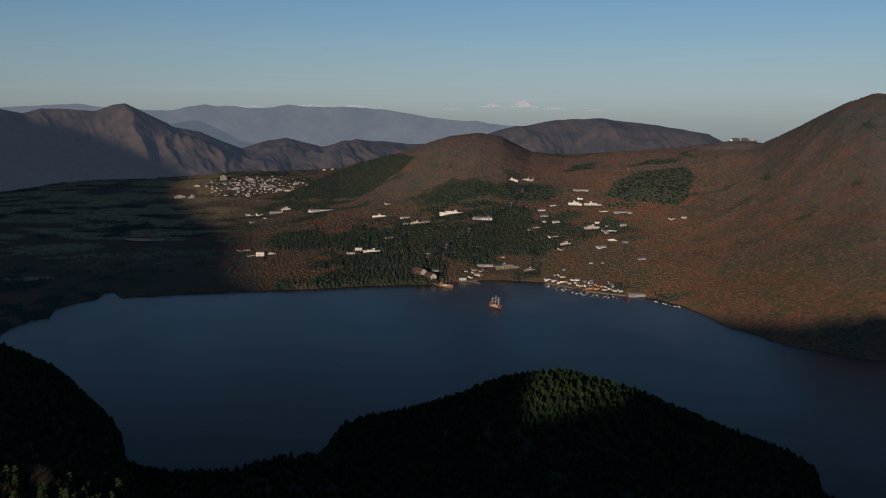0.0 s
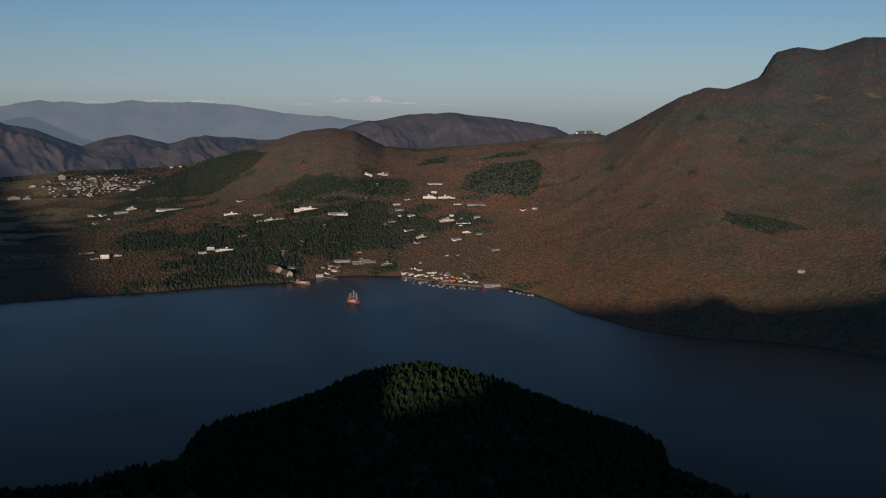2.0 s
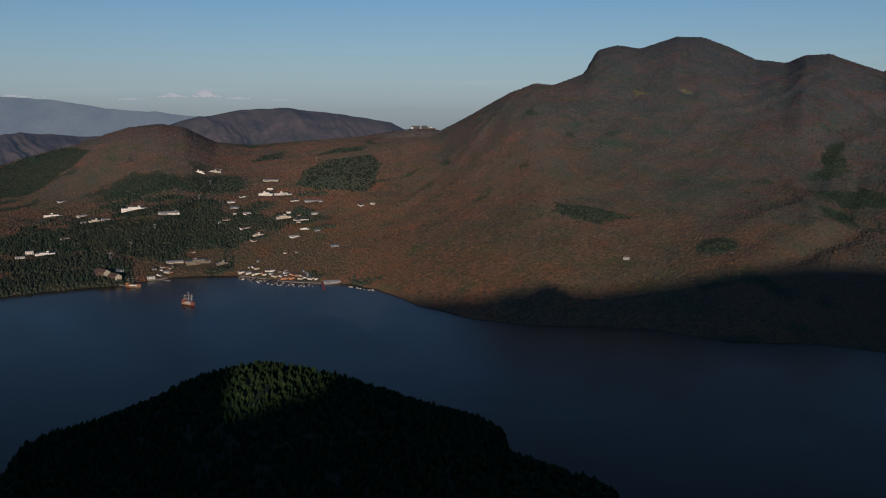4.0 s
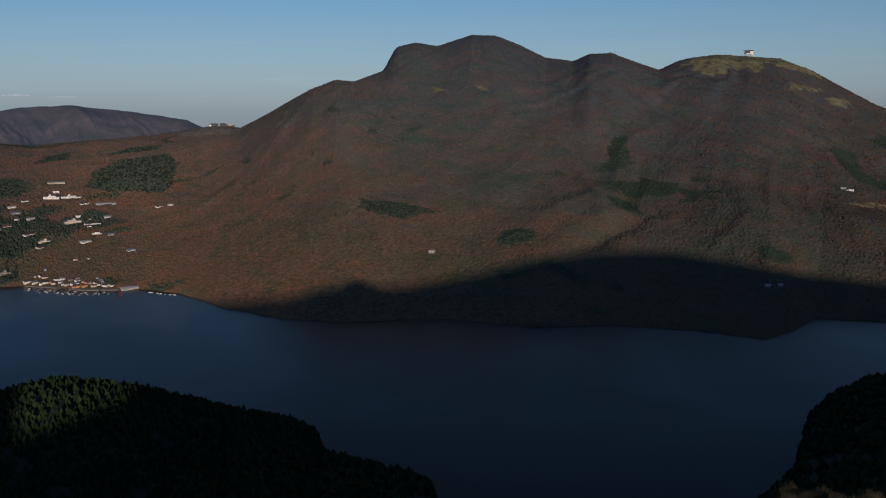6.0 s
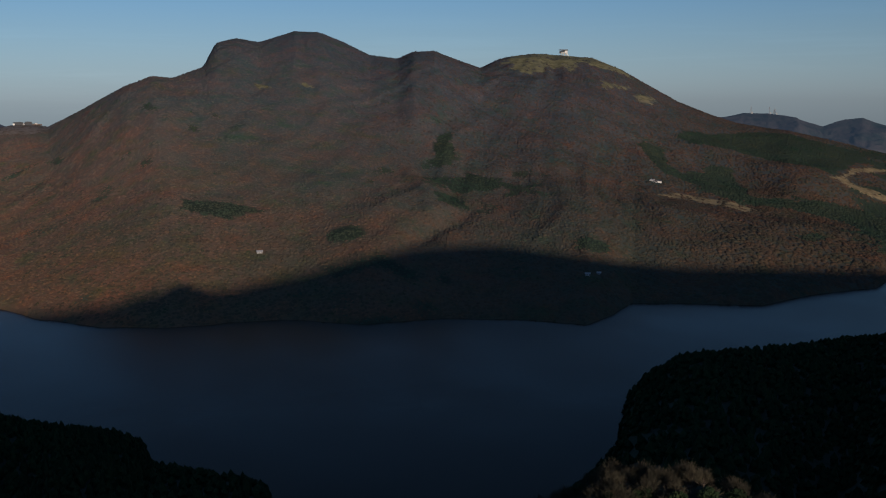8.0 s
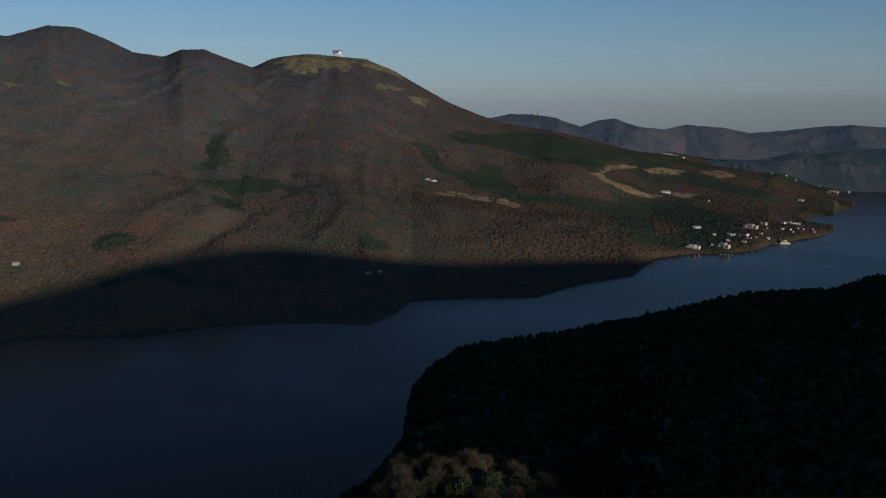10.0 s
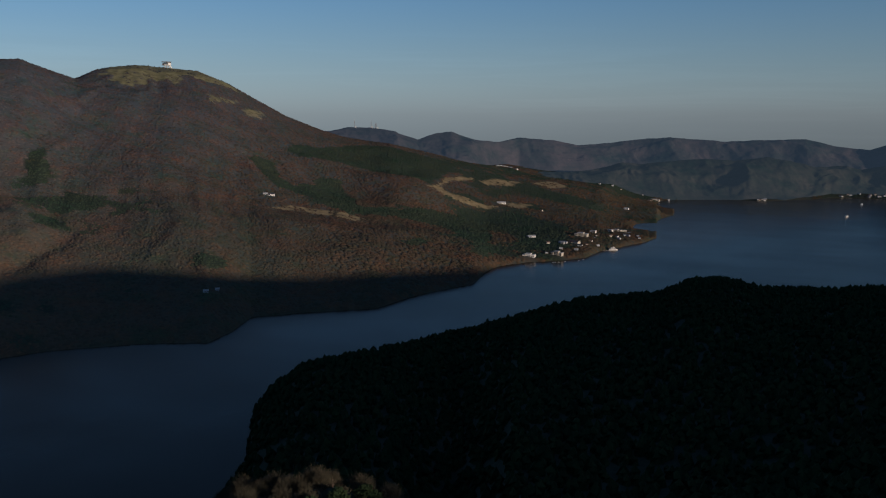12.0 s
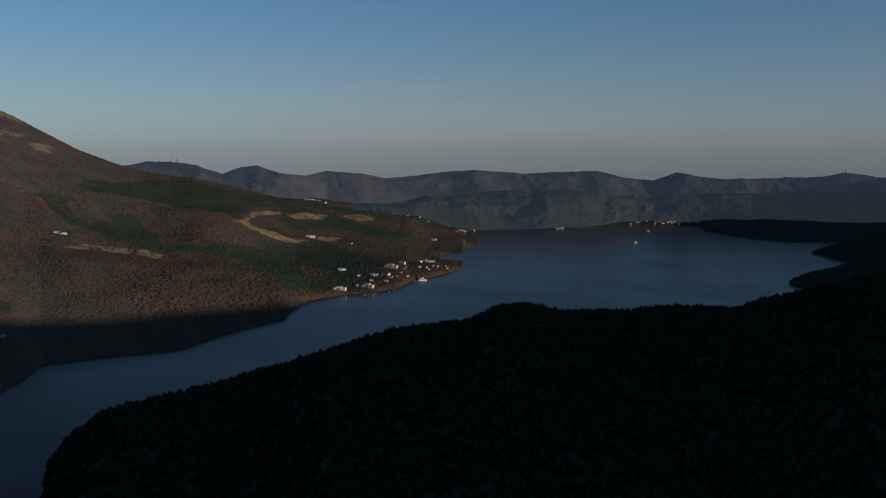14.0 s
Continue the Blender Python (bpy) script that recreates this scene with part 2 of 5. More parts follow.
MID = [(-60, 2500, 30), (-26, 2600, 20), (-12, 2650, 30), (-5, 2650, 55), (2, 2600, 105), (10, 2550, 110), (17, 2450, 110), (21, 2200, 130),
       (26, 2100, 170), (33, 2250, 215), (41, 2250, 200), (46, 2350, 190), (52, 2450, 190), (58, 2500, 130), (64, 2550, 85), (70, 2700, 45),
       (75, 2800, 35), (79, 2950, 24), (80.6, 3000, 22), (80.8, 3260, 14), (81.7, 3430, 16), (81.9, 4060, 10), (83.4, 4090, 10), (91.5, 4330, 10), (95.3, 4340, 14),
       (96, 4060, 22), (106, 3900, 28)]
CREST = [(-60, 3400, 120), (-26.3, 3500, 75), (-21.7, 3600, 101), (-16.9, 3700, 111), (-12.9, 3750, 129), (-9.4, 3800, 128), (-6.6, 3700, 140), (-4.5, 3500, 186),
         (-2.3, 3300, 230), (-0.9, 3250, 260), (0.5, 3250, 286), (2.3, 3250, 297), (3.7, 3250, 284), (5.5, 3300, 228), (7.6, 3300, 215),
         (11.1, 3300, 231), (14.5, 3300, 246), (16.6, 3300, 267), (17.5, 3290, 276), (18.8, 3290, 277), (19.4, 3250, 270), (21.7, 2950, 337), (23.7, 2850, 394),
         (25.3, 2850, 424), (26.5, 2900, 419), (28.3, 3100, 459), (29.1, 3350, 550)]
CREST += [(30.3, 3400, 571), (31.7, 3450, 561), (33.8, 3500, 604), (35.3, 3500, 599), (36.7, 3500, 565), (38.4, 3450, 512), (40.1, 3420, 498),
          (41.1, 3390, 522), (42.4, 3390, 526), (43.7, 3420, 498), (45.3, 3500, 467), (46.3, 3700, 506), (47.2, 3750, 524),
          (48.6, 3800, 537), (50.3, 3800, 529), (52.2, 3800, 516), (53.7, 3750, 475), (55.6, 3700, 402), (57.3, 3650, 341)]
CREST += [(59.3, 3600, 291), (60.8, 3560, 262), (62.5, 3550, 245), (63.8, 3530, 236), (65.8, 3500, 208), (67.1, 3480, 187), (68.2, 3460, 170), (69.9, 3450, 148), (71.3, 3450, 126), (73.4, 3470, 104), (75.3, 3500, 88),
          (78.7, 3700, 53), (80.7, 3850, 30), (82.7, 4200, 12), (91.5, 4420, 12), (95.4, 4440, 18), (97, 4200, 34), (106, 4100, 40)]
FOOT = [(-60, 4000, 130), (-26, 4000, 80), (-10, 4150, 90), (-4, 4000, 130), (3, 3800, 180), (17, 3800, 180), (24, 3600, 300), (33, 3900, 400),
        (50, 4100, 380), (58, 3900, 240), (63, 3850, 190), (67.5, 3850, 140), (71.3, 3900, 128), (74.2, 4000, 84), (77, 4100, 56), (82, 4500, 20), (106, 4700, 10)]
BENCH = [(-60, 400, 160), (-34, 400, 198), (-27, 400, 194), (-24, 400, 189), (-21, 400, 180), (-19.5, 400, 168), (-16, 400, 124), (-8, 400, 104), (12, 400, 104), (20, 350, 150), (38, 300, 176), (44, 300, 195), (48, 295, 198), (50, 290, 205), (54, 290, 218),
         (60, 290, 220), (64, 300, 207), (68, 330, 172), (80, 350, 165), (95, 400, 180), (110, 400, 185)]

_lattice = np.random.RandomState(5).rand(256, 256)


def value_noise(x, y, seed=0):
    x, y = np.asarray(x, float) + 37.3 * seed, np.asarray(y, float) + 91.7 * seed
    i, j = np.floor(x).astype(int), np.floor(y).astype(int)
    u, v = x - i, y - j
    u, v = u * u * (3 - 2 * u), v * v * (3 - 2 * v)
    a, b = _lattice[i & 255, j & 255], _lattice[(i + 1) & 255, j & 255]
    c, d = _lattice[i & 255, (j + 1) & 255], _lattice[(i + 1) & 255, (j + 1) & 255]
    return (a * (1 - u) + b * u) * (1 - v) + (c * (1 - u) + d * u) * v


def fractal(x, y, seed=0, octaves=4):
    total, weight = 0.0, 0.5
    for k in range(octaves):
        total = total + weight * (value_noise(x * 2 ** k, y * 2 ** k, seed + k) - 0.5)
        weight *= 0.5
    return total


def spot(bearing, r):
    return r * math.sin(radians(bearing)), r * math.cos(radians(bearing))


def curve_at(line, bearing):
    a = np.array([p[0] for p in line], float)
    return np.interp(bearing, a, [p[1] for p in line]), np.interp(bearing, a, [p[2] for p in line])


def smooth_profile(rk, zk, r):
    """A monotone curve through the knots (rk, zk), at r."""
    h, d = np.diff(rk), np.diff(zk) / np.diff(rk)
    m = np.zeros(len(rk))
    same = d[:-1] * d[1:] > 0
    m[1:-1][same] = 2 * d[:-1][same] * d[1:][same] / (d[:-1][same] + d[1:][same])
    m[0], m[-1] = d[0], d[-1]
    i = np.clip(np.searchsorted(rk, r) - 1, 0, len(h) - 1)
    t = np.clip((r - rk[i]) / h[i], 0, 1)
    return ((2 * t ** 3 - 3 * t * t + 1) * zk[i] + (t ** 3 - 2 * t * t + t) * h[i] * m[i]
            + (3 * t * t - 2 * t ** 3) * zk[i + 1] + (t ** 3 - t * t) * h[i] * m[i + 1])


AZ = np.concatenate([np.arange(-180, -34, 3.0), np.arange(-34, 113, 0.2), np.arange(113, 180.1, 3.0)])
RAD = np.concatenate([[0.02], np.geomspace(4, 1300, 120), np.arange(1312, 4300, 15.0), np.arange(4320, 4960, 25.0)])


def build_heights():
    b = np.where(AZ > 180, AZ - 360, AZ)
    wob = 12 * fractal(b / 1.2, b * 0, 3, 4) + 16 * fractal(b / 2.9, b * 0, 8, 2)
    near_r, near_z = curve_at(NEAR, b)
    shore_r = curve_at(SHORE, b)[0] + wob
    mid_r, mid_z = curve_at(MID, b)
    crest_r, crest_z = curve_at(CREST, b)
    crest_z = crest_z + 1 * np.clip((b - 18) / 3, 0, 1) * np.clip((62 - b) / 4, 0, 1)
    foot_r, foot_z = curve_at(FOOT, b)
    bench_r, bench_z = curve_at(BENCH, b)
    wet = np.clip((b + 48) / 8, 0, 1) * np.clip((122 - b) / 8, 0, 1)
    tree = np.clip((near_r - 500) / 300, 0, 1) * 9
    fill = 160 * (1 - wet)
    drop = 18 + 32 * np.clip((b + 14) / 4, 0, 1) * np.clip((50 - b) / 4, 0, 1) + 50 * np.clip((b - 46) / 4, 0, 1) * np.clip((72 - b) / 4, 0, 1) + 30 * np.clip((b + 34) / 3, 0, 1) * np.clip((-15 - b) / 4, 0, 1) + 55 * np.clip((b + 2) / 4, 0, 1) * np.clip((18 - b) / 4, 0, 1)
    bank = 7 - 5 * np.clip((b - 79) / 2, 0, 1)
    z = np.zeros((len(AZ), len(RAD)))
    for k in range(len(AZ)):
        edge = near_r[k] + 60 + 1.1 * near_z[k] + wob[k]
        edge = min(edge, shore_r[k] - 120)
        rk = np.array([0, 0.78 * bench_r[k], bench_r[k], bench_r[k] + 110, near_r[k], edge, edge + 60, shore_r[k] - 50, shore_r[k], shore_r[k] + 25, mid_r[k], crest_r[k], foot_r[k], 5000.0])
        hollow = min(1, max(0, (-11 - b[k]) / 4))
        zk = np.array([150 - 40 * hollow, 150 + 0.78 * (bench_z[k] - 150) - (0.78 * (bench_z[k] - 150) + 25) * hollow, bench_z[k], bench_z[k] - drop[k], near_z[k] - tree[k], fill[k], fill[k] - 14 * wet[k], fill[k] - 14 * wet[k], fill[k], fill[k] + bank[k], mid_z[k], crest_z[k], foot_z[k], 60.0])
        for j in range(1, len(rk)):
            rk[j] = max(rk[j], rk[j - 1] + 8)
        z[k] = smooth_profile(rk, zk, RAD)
    bb, rr = np.meshgrid(b, RAD, indexing="ij")
    x, y = rr * np.sin(np.radians(bb)), rr * np.cos(np.radians(bb))
    # spurs and gullies run down the slopes of the great massif
    t = np.clip((rr - shore_r[:, None]) / np.maximum(crest_r - shore_r, 1)[:, None], 0, 1)
    steep = np.clip((crest_z - 120) / 300, 0.12, 1)[:, None]
    # they radiate from the two summits
    spurs = 0.0
    weights = []
    for cb, cr, seed in ((34.0, 3500, 21), (50.0, 3800, 25)):
        cx, cy = cr * np.sin(np.radians(cb)), cr * np.cos(np.radians(cb))
        d, turn = np.hypot(x - cx, y - cy), np.degrees(np.arctan2(x - cx, y - cy)) % 360
        turn = turn + 15 * fractal(x / 700, y / 700, seed, 3)
        ridge = sum(high * (0.5 - np.abs(2 * value_noise(turn / step, d / reach, seed + n) - 1)) for n, (high, step, reach) in enumerate(((46, 11, 2600), (26, 4.6, 1500), (11, 1.7, 700)), 1))
        weights.append((np.exp(-(d / 1500) ** 2) + 1e-6, ridge))
    spurs = sum(w * v for w, v in weights) / sum(w for w, v in weights)
    cut = 0.4 + 0.6 * np.clip((bb - 33) / 8, 0, 1)
    spurs = spurs * steep * cut * np.sin(np.pi * t) ** 0.9
    # a ravine cut slantwise into the foot of the massif
    (ax, ay), (bx, by) = spot(44.6, 1940), spot(40.1, 1675)
    u = np.clip(((x - ax) * (bx - ax) + (y - ay) * (by - ay)) / ((bx - ax) ** 2 + (by - ay) ** 2), 0, 1)
    off = np.hypot(x - ax - u * (bx - ax), y - ay - u * (by - ay)) + 14 * fractal(x / 50, y / 50, 68, 2)
    spurs = spurs - 13 * np.exp(-(off / 30) ** 2) * np.sin(np.pi * (0.1 + 0.8 * u))
    # a wooded knoll and the gullies beside it on the southern flank
    for cb, cr, wide, high in ((64.9, 2740, 170, 34), (61.6, 2700, 110, -20), (58.6, 2000, 190, 16), (66.6, 2150, 140, 14)):
        cx, cy = spot(cb, cr)
        spurs = spurs + high * np.exp(-((x - cx) ** 2 + (y - cy) ** 2) / wide ** 2)
    spurs = spurs + 26 * fractal(x / 170, y / 170, 69, 3) * np.clip((bb - 53) / 4, 0, 1) * np.clip((72 - bb) / 4, 0, 1) * np.clip(np.sin(np.pi * t) * 1.4, 0, 1)
    rough = 26 * fractal(x / 230, y / 230, 31, 4) * np.clip(np.sin(np.pi * np.clip(t, 0, 1)) * 1.2, 0, 1)
    far = np.clip((rr - crest_r[:, None]) / 100, 0, 1)
    z += np.where(t > 0, spurs * 1.0 + rough * (0.35 + 0.65 * steep), 0) + far * 20 * fractal(x / 150, y / 150, 41, 3)
    near = (rr < near_r[:, None] * 0.97) & (rr > 60)
    z += np.where(near, 14 * fractal(x / 90, y / 90, 51, 3) * np.clip((near_r[:, None] * 0.97 - rr) / 120, 0, 1), 0)
    # a wooded cape that reaches into the lake from the south-west shore
    for cb, cr, wide, deep, high in ((109.0, 2500, 390, 170, 84), (110.5, 3250, 520, 210, 86)):
        cx, cy = cr * np.sin(np.radians(cb)), cr * np.cos(np.radians(cb))
        ux, uy = np.sin(np.radians(cb)), np.cos(np.radians(cb))
        p, q = (x - cx) * ux + (y - cy) * uy, (x - cx) * uy - (y - cy) * ux
        d = np.sqrt((p / deep) ** 2 + (q / wide) ** 2) + 0.25 * fractal(x / 120, y / 120, 61, 3)
        z = np.where(d < 1.1, np.maximum(z, high * (1 - d * d) * (0.75 + 0.5 * value_noise(x / 160, y / 160, 62))), z)
    # the headlands of the resort fall gently to the water along their inner side
    for edge, r0, r1 in ((80.7, 2620, 3150), (81.8, 3250, 4000)):
        away = (edge - bb) * rr * radians(1)
        z = np.where((rr > r0) & (rr < r1 + 260) & (away > -40) & (away < 320), np.minimum(z, 1.0 + 0.09 * np.clip(away, 0, None) + 0.0011 * np.clip(away - 90, 0, None) ** 2 + 0.16 * np.clip(rr - r1 + 80, 0, None)), z)
    # two small bays behind the headlands of the resort
    for cb, cr, wide, deep in ((80.45, 2900, 62, 120), (81.6, 3680, 62, 190)):
        cx, cy = cr * np.sin(np.radians(cb)), cr * np.cos(np.radians(cb))
        ux, uy = np.sin(np.radians(cb)), np.cos(np.radians(cb))
        p, q = (x - cx) * ux + (y - cy) * uy, (x - cx) * uy - (y - cy) * ux
        d = np.sqrt((p / deep) ** 2 + (q / wide) ** 2) + 0.3 * fractal(x / 60, y / 60, 63, 3)
        z = np.minimum(z, np.where(d < 1.6, (d - 1) * 22, 999))
    return z


HEIGHT = build_heights()


def ground_at(x, y):
    """The ground's height under (x, y)."""
    b, r = np.degrees(np.arctan2(x, y)), np.hypot(x, y)
    i = np.clip(np.searchsorted(AZ, b) - 1, 0, len(AZ) - 2)
    j = np.clip(np.searchsorted(RAD, r) - 1, 0, len(RAD) - 2)
    u = np.clip((b - AZ[i]) / (AZ[i + 1] - AZ[i]), 0, 1)
    v = np.clip((r - RAD[j]) / (RAD[j + 1] - RAD[j]), 0, 1)
    return (HEIGHT[i, j] * (1 - u) + HEIGHT[i + 1, j] * u) * (1 - v) + (HEIGHT[i, j + 1] * (1 - u) + HEIGHT[i + 1, j + 1] * u) * v



# ---- ground, lake and ranges ----


def mesh_from(name, verts, tris, material, smooth=False):
    me = bpy.data.meshes.new(name)
    verts, tris = np.asarray(verts, np.float32), np.asarray(tris, np.int32)
    k = tris.shape[1]
    me.vertices.add(len(verts))
    me.vertices.foreach_set("co", verts.ravel())
    me.loops.add(tris.size)
    me.loops.foreach_set("vertex_index", tris.ravel())
    me.polygons.add(len(tris))
    me.polygons.foreach_set("loop_start", np.arange(0, tris.size, k, dtype=np.int32))
    me.polygons.foreach_set("use_smooth", np.full(len(tris), smooth))
    me.update(calc_edges=True)
    me.materials.append(material)
    return me


def grid_faces(n, m):
    i, j = np.meshgrid(np.arange(n - 1), np.arange(m - 1), indexing="ij")
    a = (i * m + j).ravel()
    return np.stack([a, a + 1, a + m + 1, a + m], 1)


# stands of planted conifers and open grass: bearing, distance, half-widths along and across, in metres
STANDS = [(-8.79, 2354, 88, 132), (-5.21, 2334, 102, 140), (-2.32, 2364, 59, 154), (-5.22, 2072, 103, 38), (0.56, 2710, 119, 68), (5.58, 2682, 100, 92), (1.3, 2220, 97, 158),
          (4.18, 2386, 74, 220), (6.01, 2164, 40, 114), (71.3, 2584, 180, 200), (78.44, 4032, 195, 390), (74.15, 3138, 205, 95), (73.42, 2346, 92, 129), (36.6, 1756, 34, 36), (52.49, 1748, 35, 38)]
GRASS = [(-11.54, 3074, 34, 16), (-15.98, 2952, 74, 18), (-22, 2300, 90, 30), (-18, 2150, 70, 20), (-24, 2500, 110, 30), (-14.5, 2750, 70, 22), (-20, 2800, 100, 25), (-25, 2050, 60, 25), (17.9, 3270, 120, 90)]
# plantations and fields with straight or winding edges: their corners, by bearing and distance
WOODS = [
    [(-1.74, 3100), (-3.3, 3400), (-5.1, 3600), (-6.55, 3620), (-8.0, 3400), (-10.1, 3152), (-8.0, 3032), (-5.15, 2928), (-3.35, 3012), (-2.28, 3048)],
    [(10.22, 2640), (10.7, 2788), (12.2, 2888), (14.9, 2912), (15.5, 2812), (15.3, 2616), (14.7, 2524), (12.0, 2568)],
    [(7.7, 2928), (8.2, 3012), (9.6, 3072), (9.5, 2956)],
    [(11.5, 2956), (12.9, 3040), (14.8, 3036), (14.6, 2972)],
]
WOODS_EAST = [
    [(26.5, 1980), (29.6, 1958), (31.5, 1900), (29.5, 1864), (26.8, 1912)],
    [(41.9, 2276), (42.8, 2432), (43.5, 2496), (43.7, 2320), (42.8, 2244)],
    [(43.1, 2180), (44.2, 2224), (46.9, 2188), (46.4, 2120), (44.2, 2072), (43.5, 2088)],
    [(42.2, 2024), (43.9, 2060), (44.1, 1956), (42.8, 1960)],
]
WOODS_SOUTH = [
    [(57.0, 2912), (59.2, 3128), (62.5, 3364), (63.8, 3388), (65.8, 3336), (68.2, 3352), (67.1, 3076), (66.2, 2856), (64.4, 2836), (62.4, 2940), (60.5, 2908), (58.9, 2888)],
    [(54.9, 2756), (56.4, 2752), (57.0, 2644), (58.0, 2572), (59.6, 2732), (60.8, 2740), (60.9, 2660), (62.0, 2468), (64.3, 2504), (67.1, 2592), (69.8, 2580), (70.5, 2348), (69.1, 2208), (67.0, 2396), (64.0, 2408), (62.0, 2388), (60.0, 2432), (58.2, 2488), (56.6, 2524), (55.9, 2624)],
]
FIELDS = [
    [(66.2, 2780), (67.3, 3060), (68.5, 3172), (69.2, 3172), (67.8, 3048), (66.9, 2912), (67.6, 2860), (69.2, 2840), (70.7, 2840), (70.2, 2796), (68.1, 2764), (67.1, 2768)],
    [(69.5, 3156), (70.6, 3240), (72.2, 3292), (71.6, 3180), (69.9, 3124)],
    [(72.9, 3308), (74.1, 3488), (75.1, 3360), (74.1, 3260)],
    [(56.1, 2300), (57.5, 2388), (59.1, 2388), (61.0, 2376), (62.3, 2352), (61.6, 2296), (60.0, 2324), (58.1, 2328)],
    [(70.6, 2872), (71.6, 2944), (73.1, 2956), (72.0, 2872)],
]
TURF = [
    [(46.6, 3480), (46.8, 3900), (52.8, 3900), (54.6, 3600), (54.6, 3496), (53.8, 3420), (52.4, 3424), (51.4, 3444), (51.1, 3272), (49.7, 3356), (49.0, 3212), (48.0, 3224), (47.1, 3336)],
    [(52.6, 3200), (53.5, 3312), (54.0, 3296), (53.2, 3152)],
    [(54.7, 3200), (55.5, 3320), (56.0, 3268), (55.2, 3152)],
    [(31.5, 2760), (32.2, 2788), (32.5, 2720), (31.8, 2712)],
    [(33.9, 2748), (34.6, 2760), (35.0, 2732), (34.5, 2728)],
    [(15.4, 3130), (16.4, 3300), (19.6, 3300), (20.3, 3130), (18.6, 3020), (17.0, 3060)],
]


def within(x, y, outlines, ragged, seed):
    """Which of the points lie inside any of the outlines, whose edges wander by about ragged metres."""
    px, py = x + ragged * 2 * fractal(x / 45, y / 45, seed, 4), y + ragged * 2 * fractal(x / 45, y / 45, seed + 9, 4)
    found = np.zeros(np.shape(x), bool)
    for outline in outlines:
        corners = [spot(*c) for c in outline]
        odd = np.zeros(np.shape(x), bool)
        for (ax, ay), (bx, by) in zip(corners, corners[1:] + corners[:1]):
            odd ^= ((ay > py) != (by > py)) & (px < (bx - ax) * (py - ay) / (by - ay + 1e-9) + ax)
        found |= odd
    return found


def blobs(x, y, spots, seed, soft):
    best = np.full(np.shape(x), 9.0)
    for b, r, wide, deep in spots:
        ux, uy = math.sin(radians(b)), math.cos(radians(b))
        p, q = x * ux + y * uy - r, x * uy - y * ux
        best = np.minimum(best, np.hypot(p / deep, q / wide))
    best = best + 1.3 * fractal(x / 120, y / 120, seed, 4)
    return np.clip((1.15 - best) * soft, 0, 1)


def near_land(x, y):
    r, b = np.hypot(x, y), np.degrees(np.arctan2(x, y))
    return r < curve_at(NEAR, b)[0] + 160


def conifer_at(x, y):
    b, r = np.degrees(np.arctan2(x, y)), np.hypot(x, y)
    mixed_wood = 0.2 * np.clip((14 - b) / 4, 0, 1) + 0.16 * np.clip((b + 9) / 3, 0, 1) * np.clip((8 - b) / 3, 0, 1) * np.clip((2650 - r) / 200, 0, 1)
    mixed_wood = mixed_wood + 0.22 * np.clip((b - 62) / 6, 0, 1) * np.clip((r - 2050) / 200, 0, 1)
    low = np.clip((260 - ground_at(x, y)) / 260, 0, 1)
    scattered = np.clip((value_noise(x / 45, y / 45, 81) * 0.6 + value_noise(x / 260, y / 260, 82) * 0.6 - 0.93 + 0.13 * low + mixed_wood) * 6, 0, 0.85)
    planted_out = np.maximum(within(x, y, WOODS, 14, 84) | within(x, y, WOODS_EAST, 26, 85), within(x, y, WOODS_SOUTH, 24, 86)) * 0.97
    southern = 0.35 * np.clip((b - 81) / 2, 0, 1) * np.clip(0.4 + 1.2 * value_noise(x / 210, y / 210, 89), 0, 1)
    return np.maximum.reduce([blobs(x, y, STANDS, 71, 2.6), scattered, planted_out, southern])


def meadow_at(x, y):
    # valley fields; the pale grass gains with distance, haze put into the colour
    valley = np.clip((-11 - np.degrees(np.arctan2(x, y))) / 3, 0, 1) * np.clip((np.hypot(x, y) - 1950) / 500, 0.1, 1) * np.clip((value_noise(x / 90, y / 40, 77) - 0.36) * 5, 0, 0.85)
    tufts = np.clip(value_noise(x / 26, y / 26, 78) * 0.6 + value_noise(x / 9, y / 9, 79) * 0.5, 0.3, 0.8) / 0.8
    open_ground = np.maximum(within(x, y, FIELDS, 10, 87) * np.clip(tufts + 0.25, 0, 1), within(x, y, TURF, 45, 88) * np.clip(1.2 * tufts + 0.2, 0, 1))
    return np.maximum.reduce([blobs(x, y, GRASS, 73, 5) * tufts, valley, open_ground])


def build_ground():
    b = np.radians(AZ)[:, None]
    x, y = RAD[None, :] * np.sin(b), RAD[None, :] * np.cos(b)
    verts = np.stack([x, y, HEIGHT], 2).reshape(-1, 3)
    me = mesh_from("ground", verts, grid_faces(len(AZ), len(RAD))[:, ::-1], GROUND, True)
    for name, values in (("conifer", np.maximum.reduce([conifer_at(x, y), near_land(x, y) * 1.0, (np.degrees(np.arctan2(x, y)) > 95) * (np.hypot(x, y) > 1700) * 1.0])), ("meadow", meadow_at(x, y))):
        me.attributes.new(name, "FLOAT", "POINT").data.foreach_set("value", values.ravel().astype(np.float32))
    tagged(new("ground", me), "wooded brown land round a mountain lake", "ground", kind="structure")


build_ground()

a = np.radians(np.arange(0, 360, 3.0))
ring = np.stack([4950 * np.sin(a), 4950 * np.cos(a), 0 * a], 1)
bm = bmesh.new()
bm.faces.new([bm.verts.new(p) for p in ring[::-1]])
me = bpy.data.meshes.new("water")
bm.to_mesh(me)
me.materials.append(WATER)
tagged(new("water", me), "dark blue calm lake water with faint ripples", "lake", kind="structure")

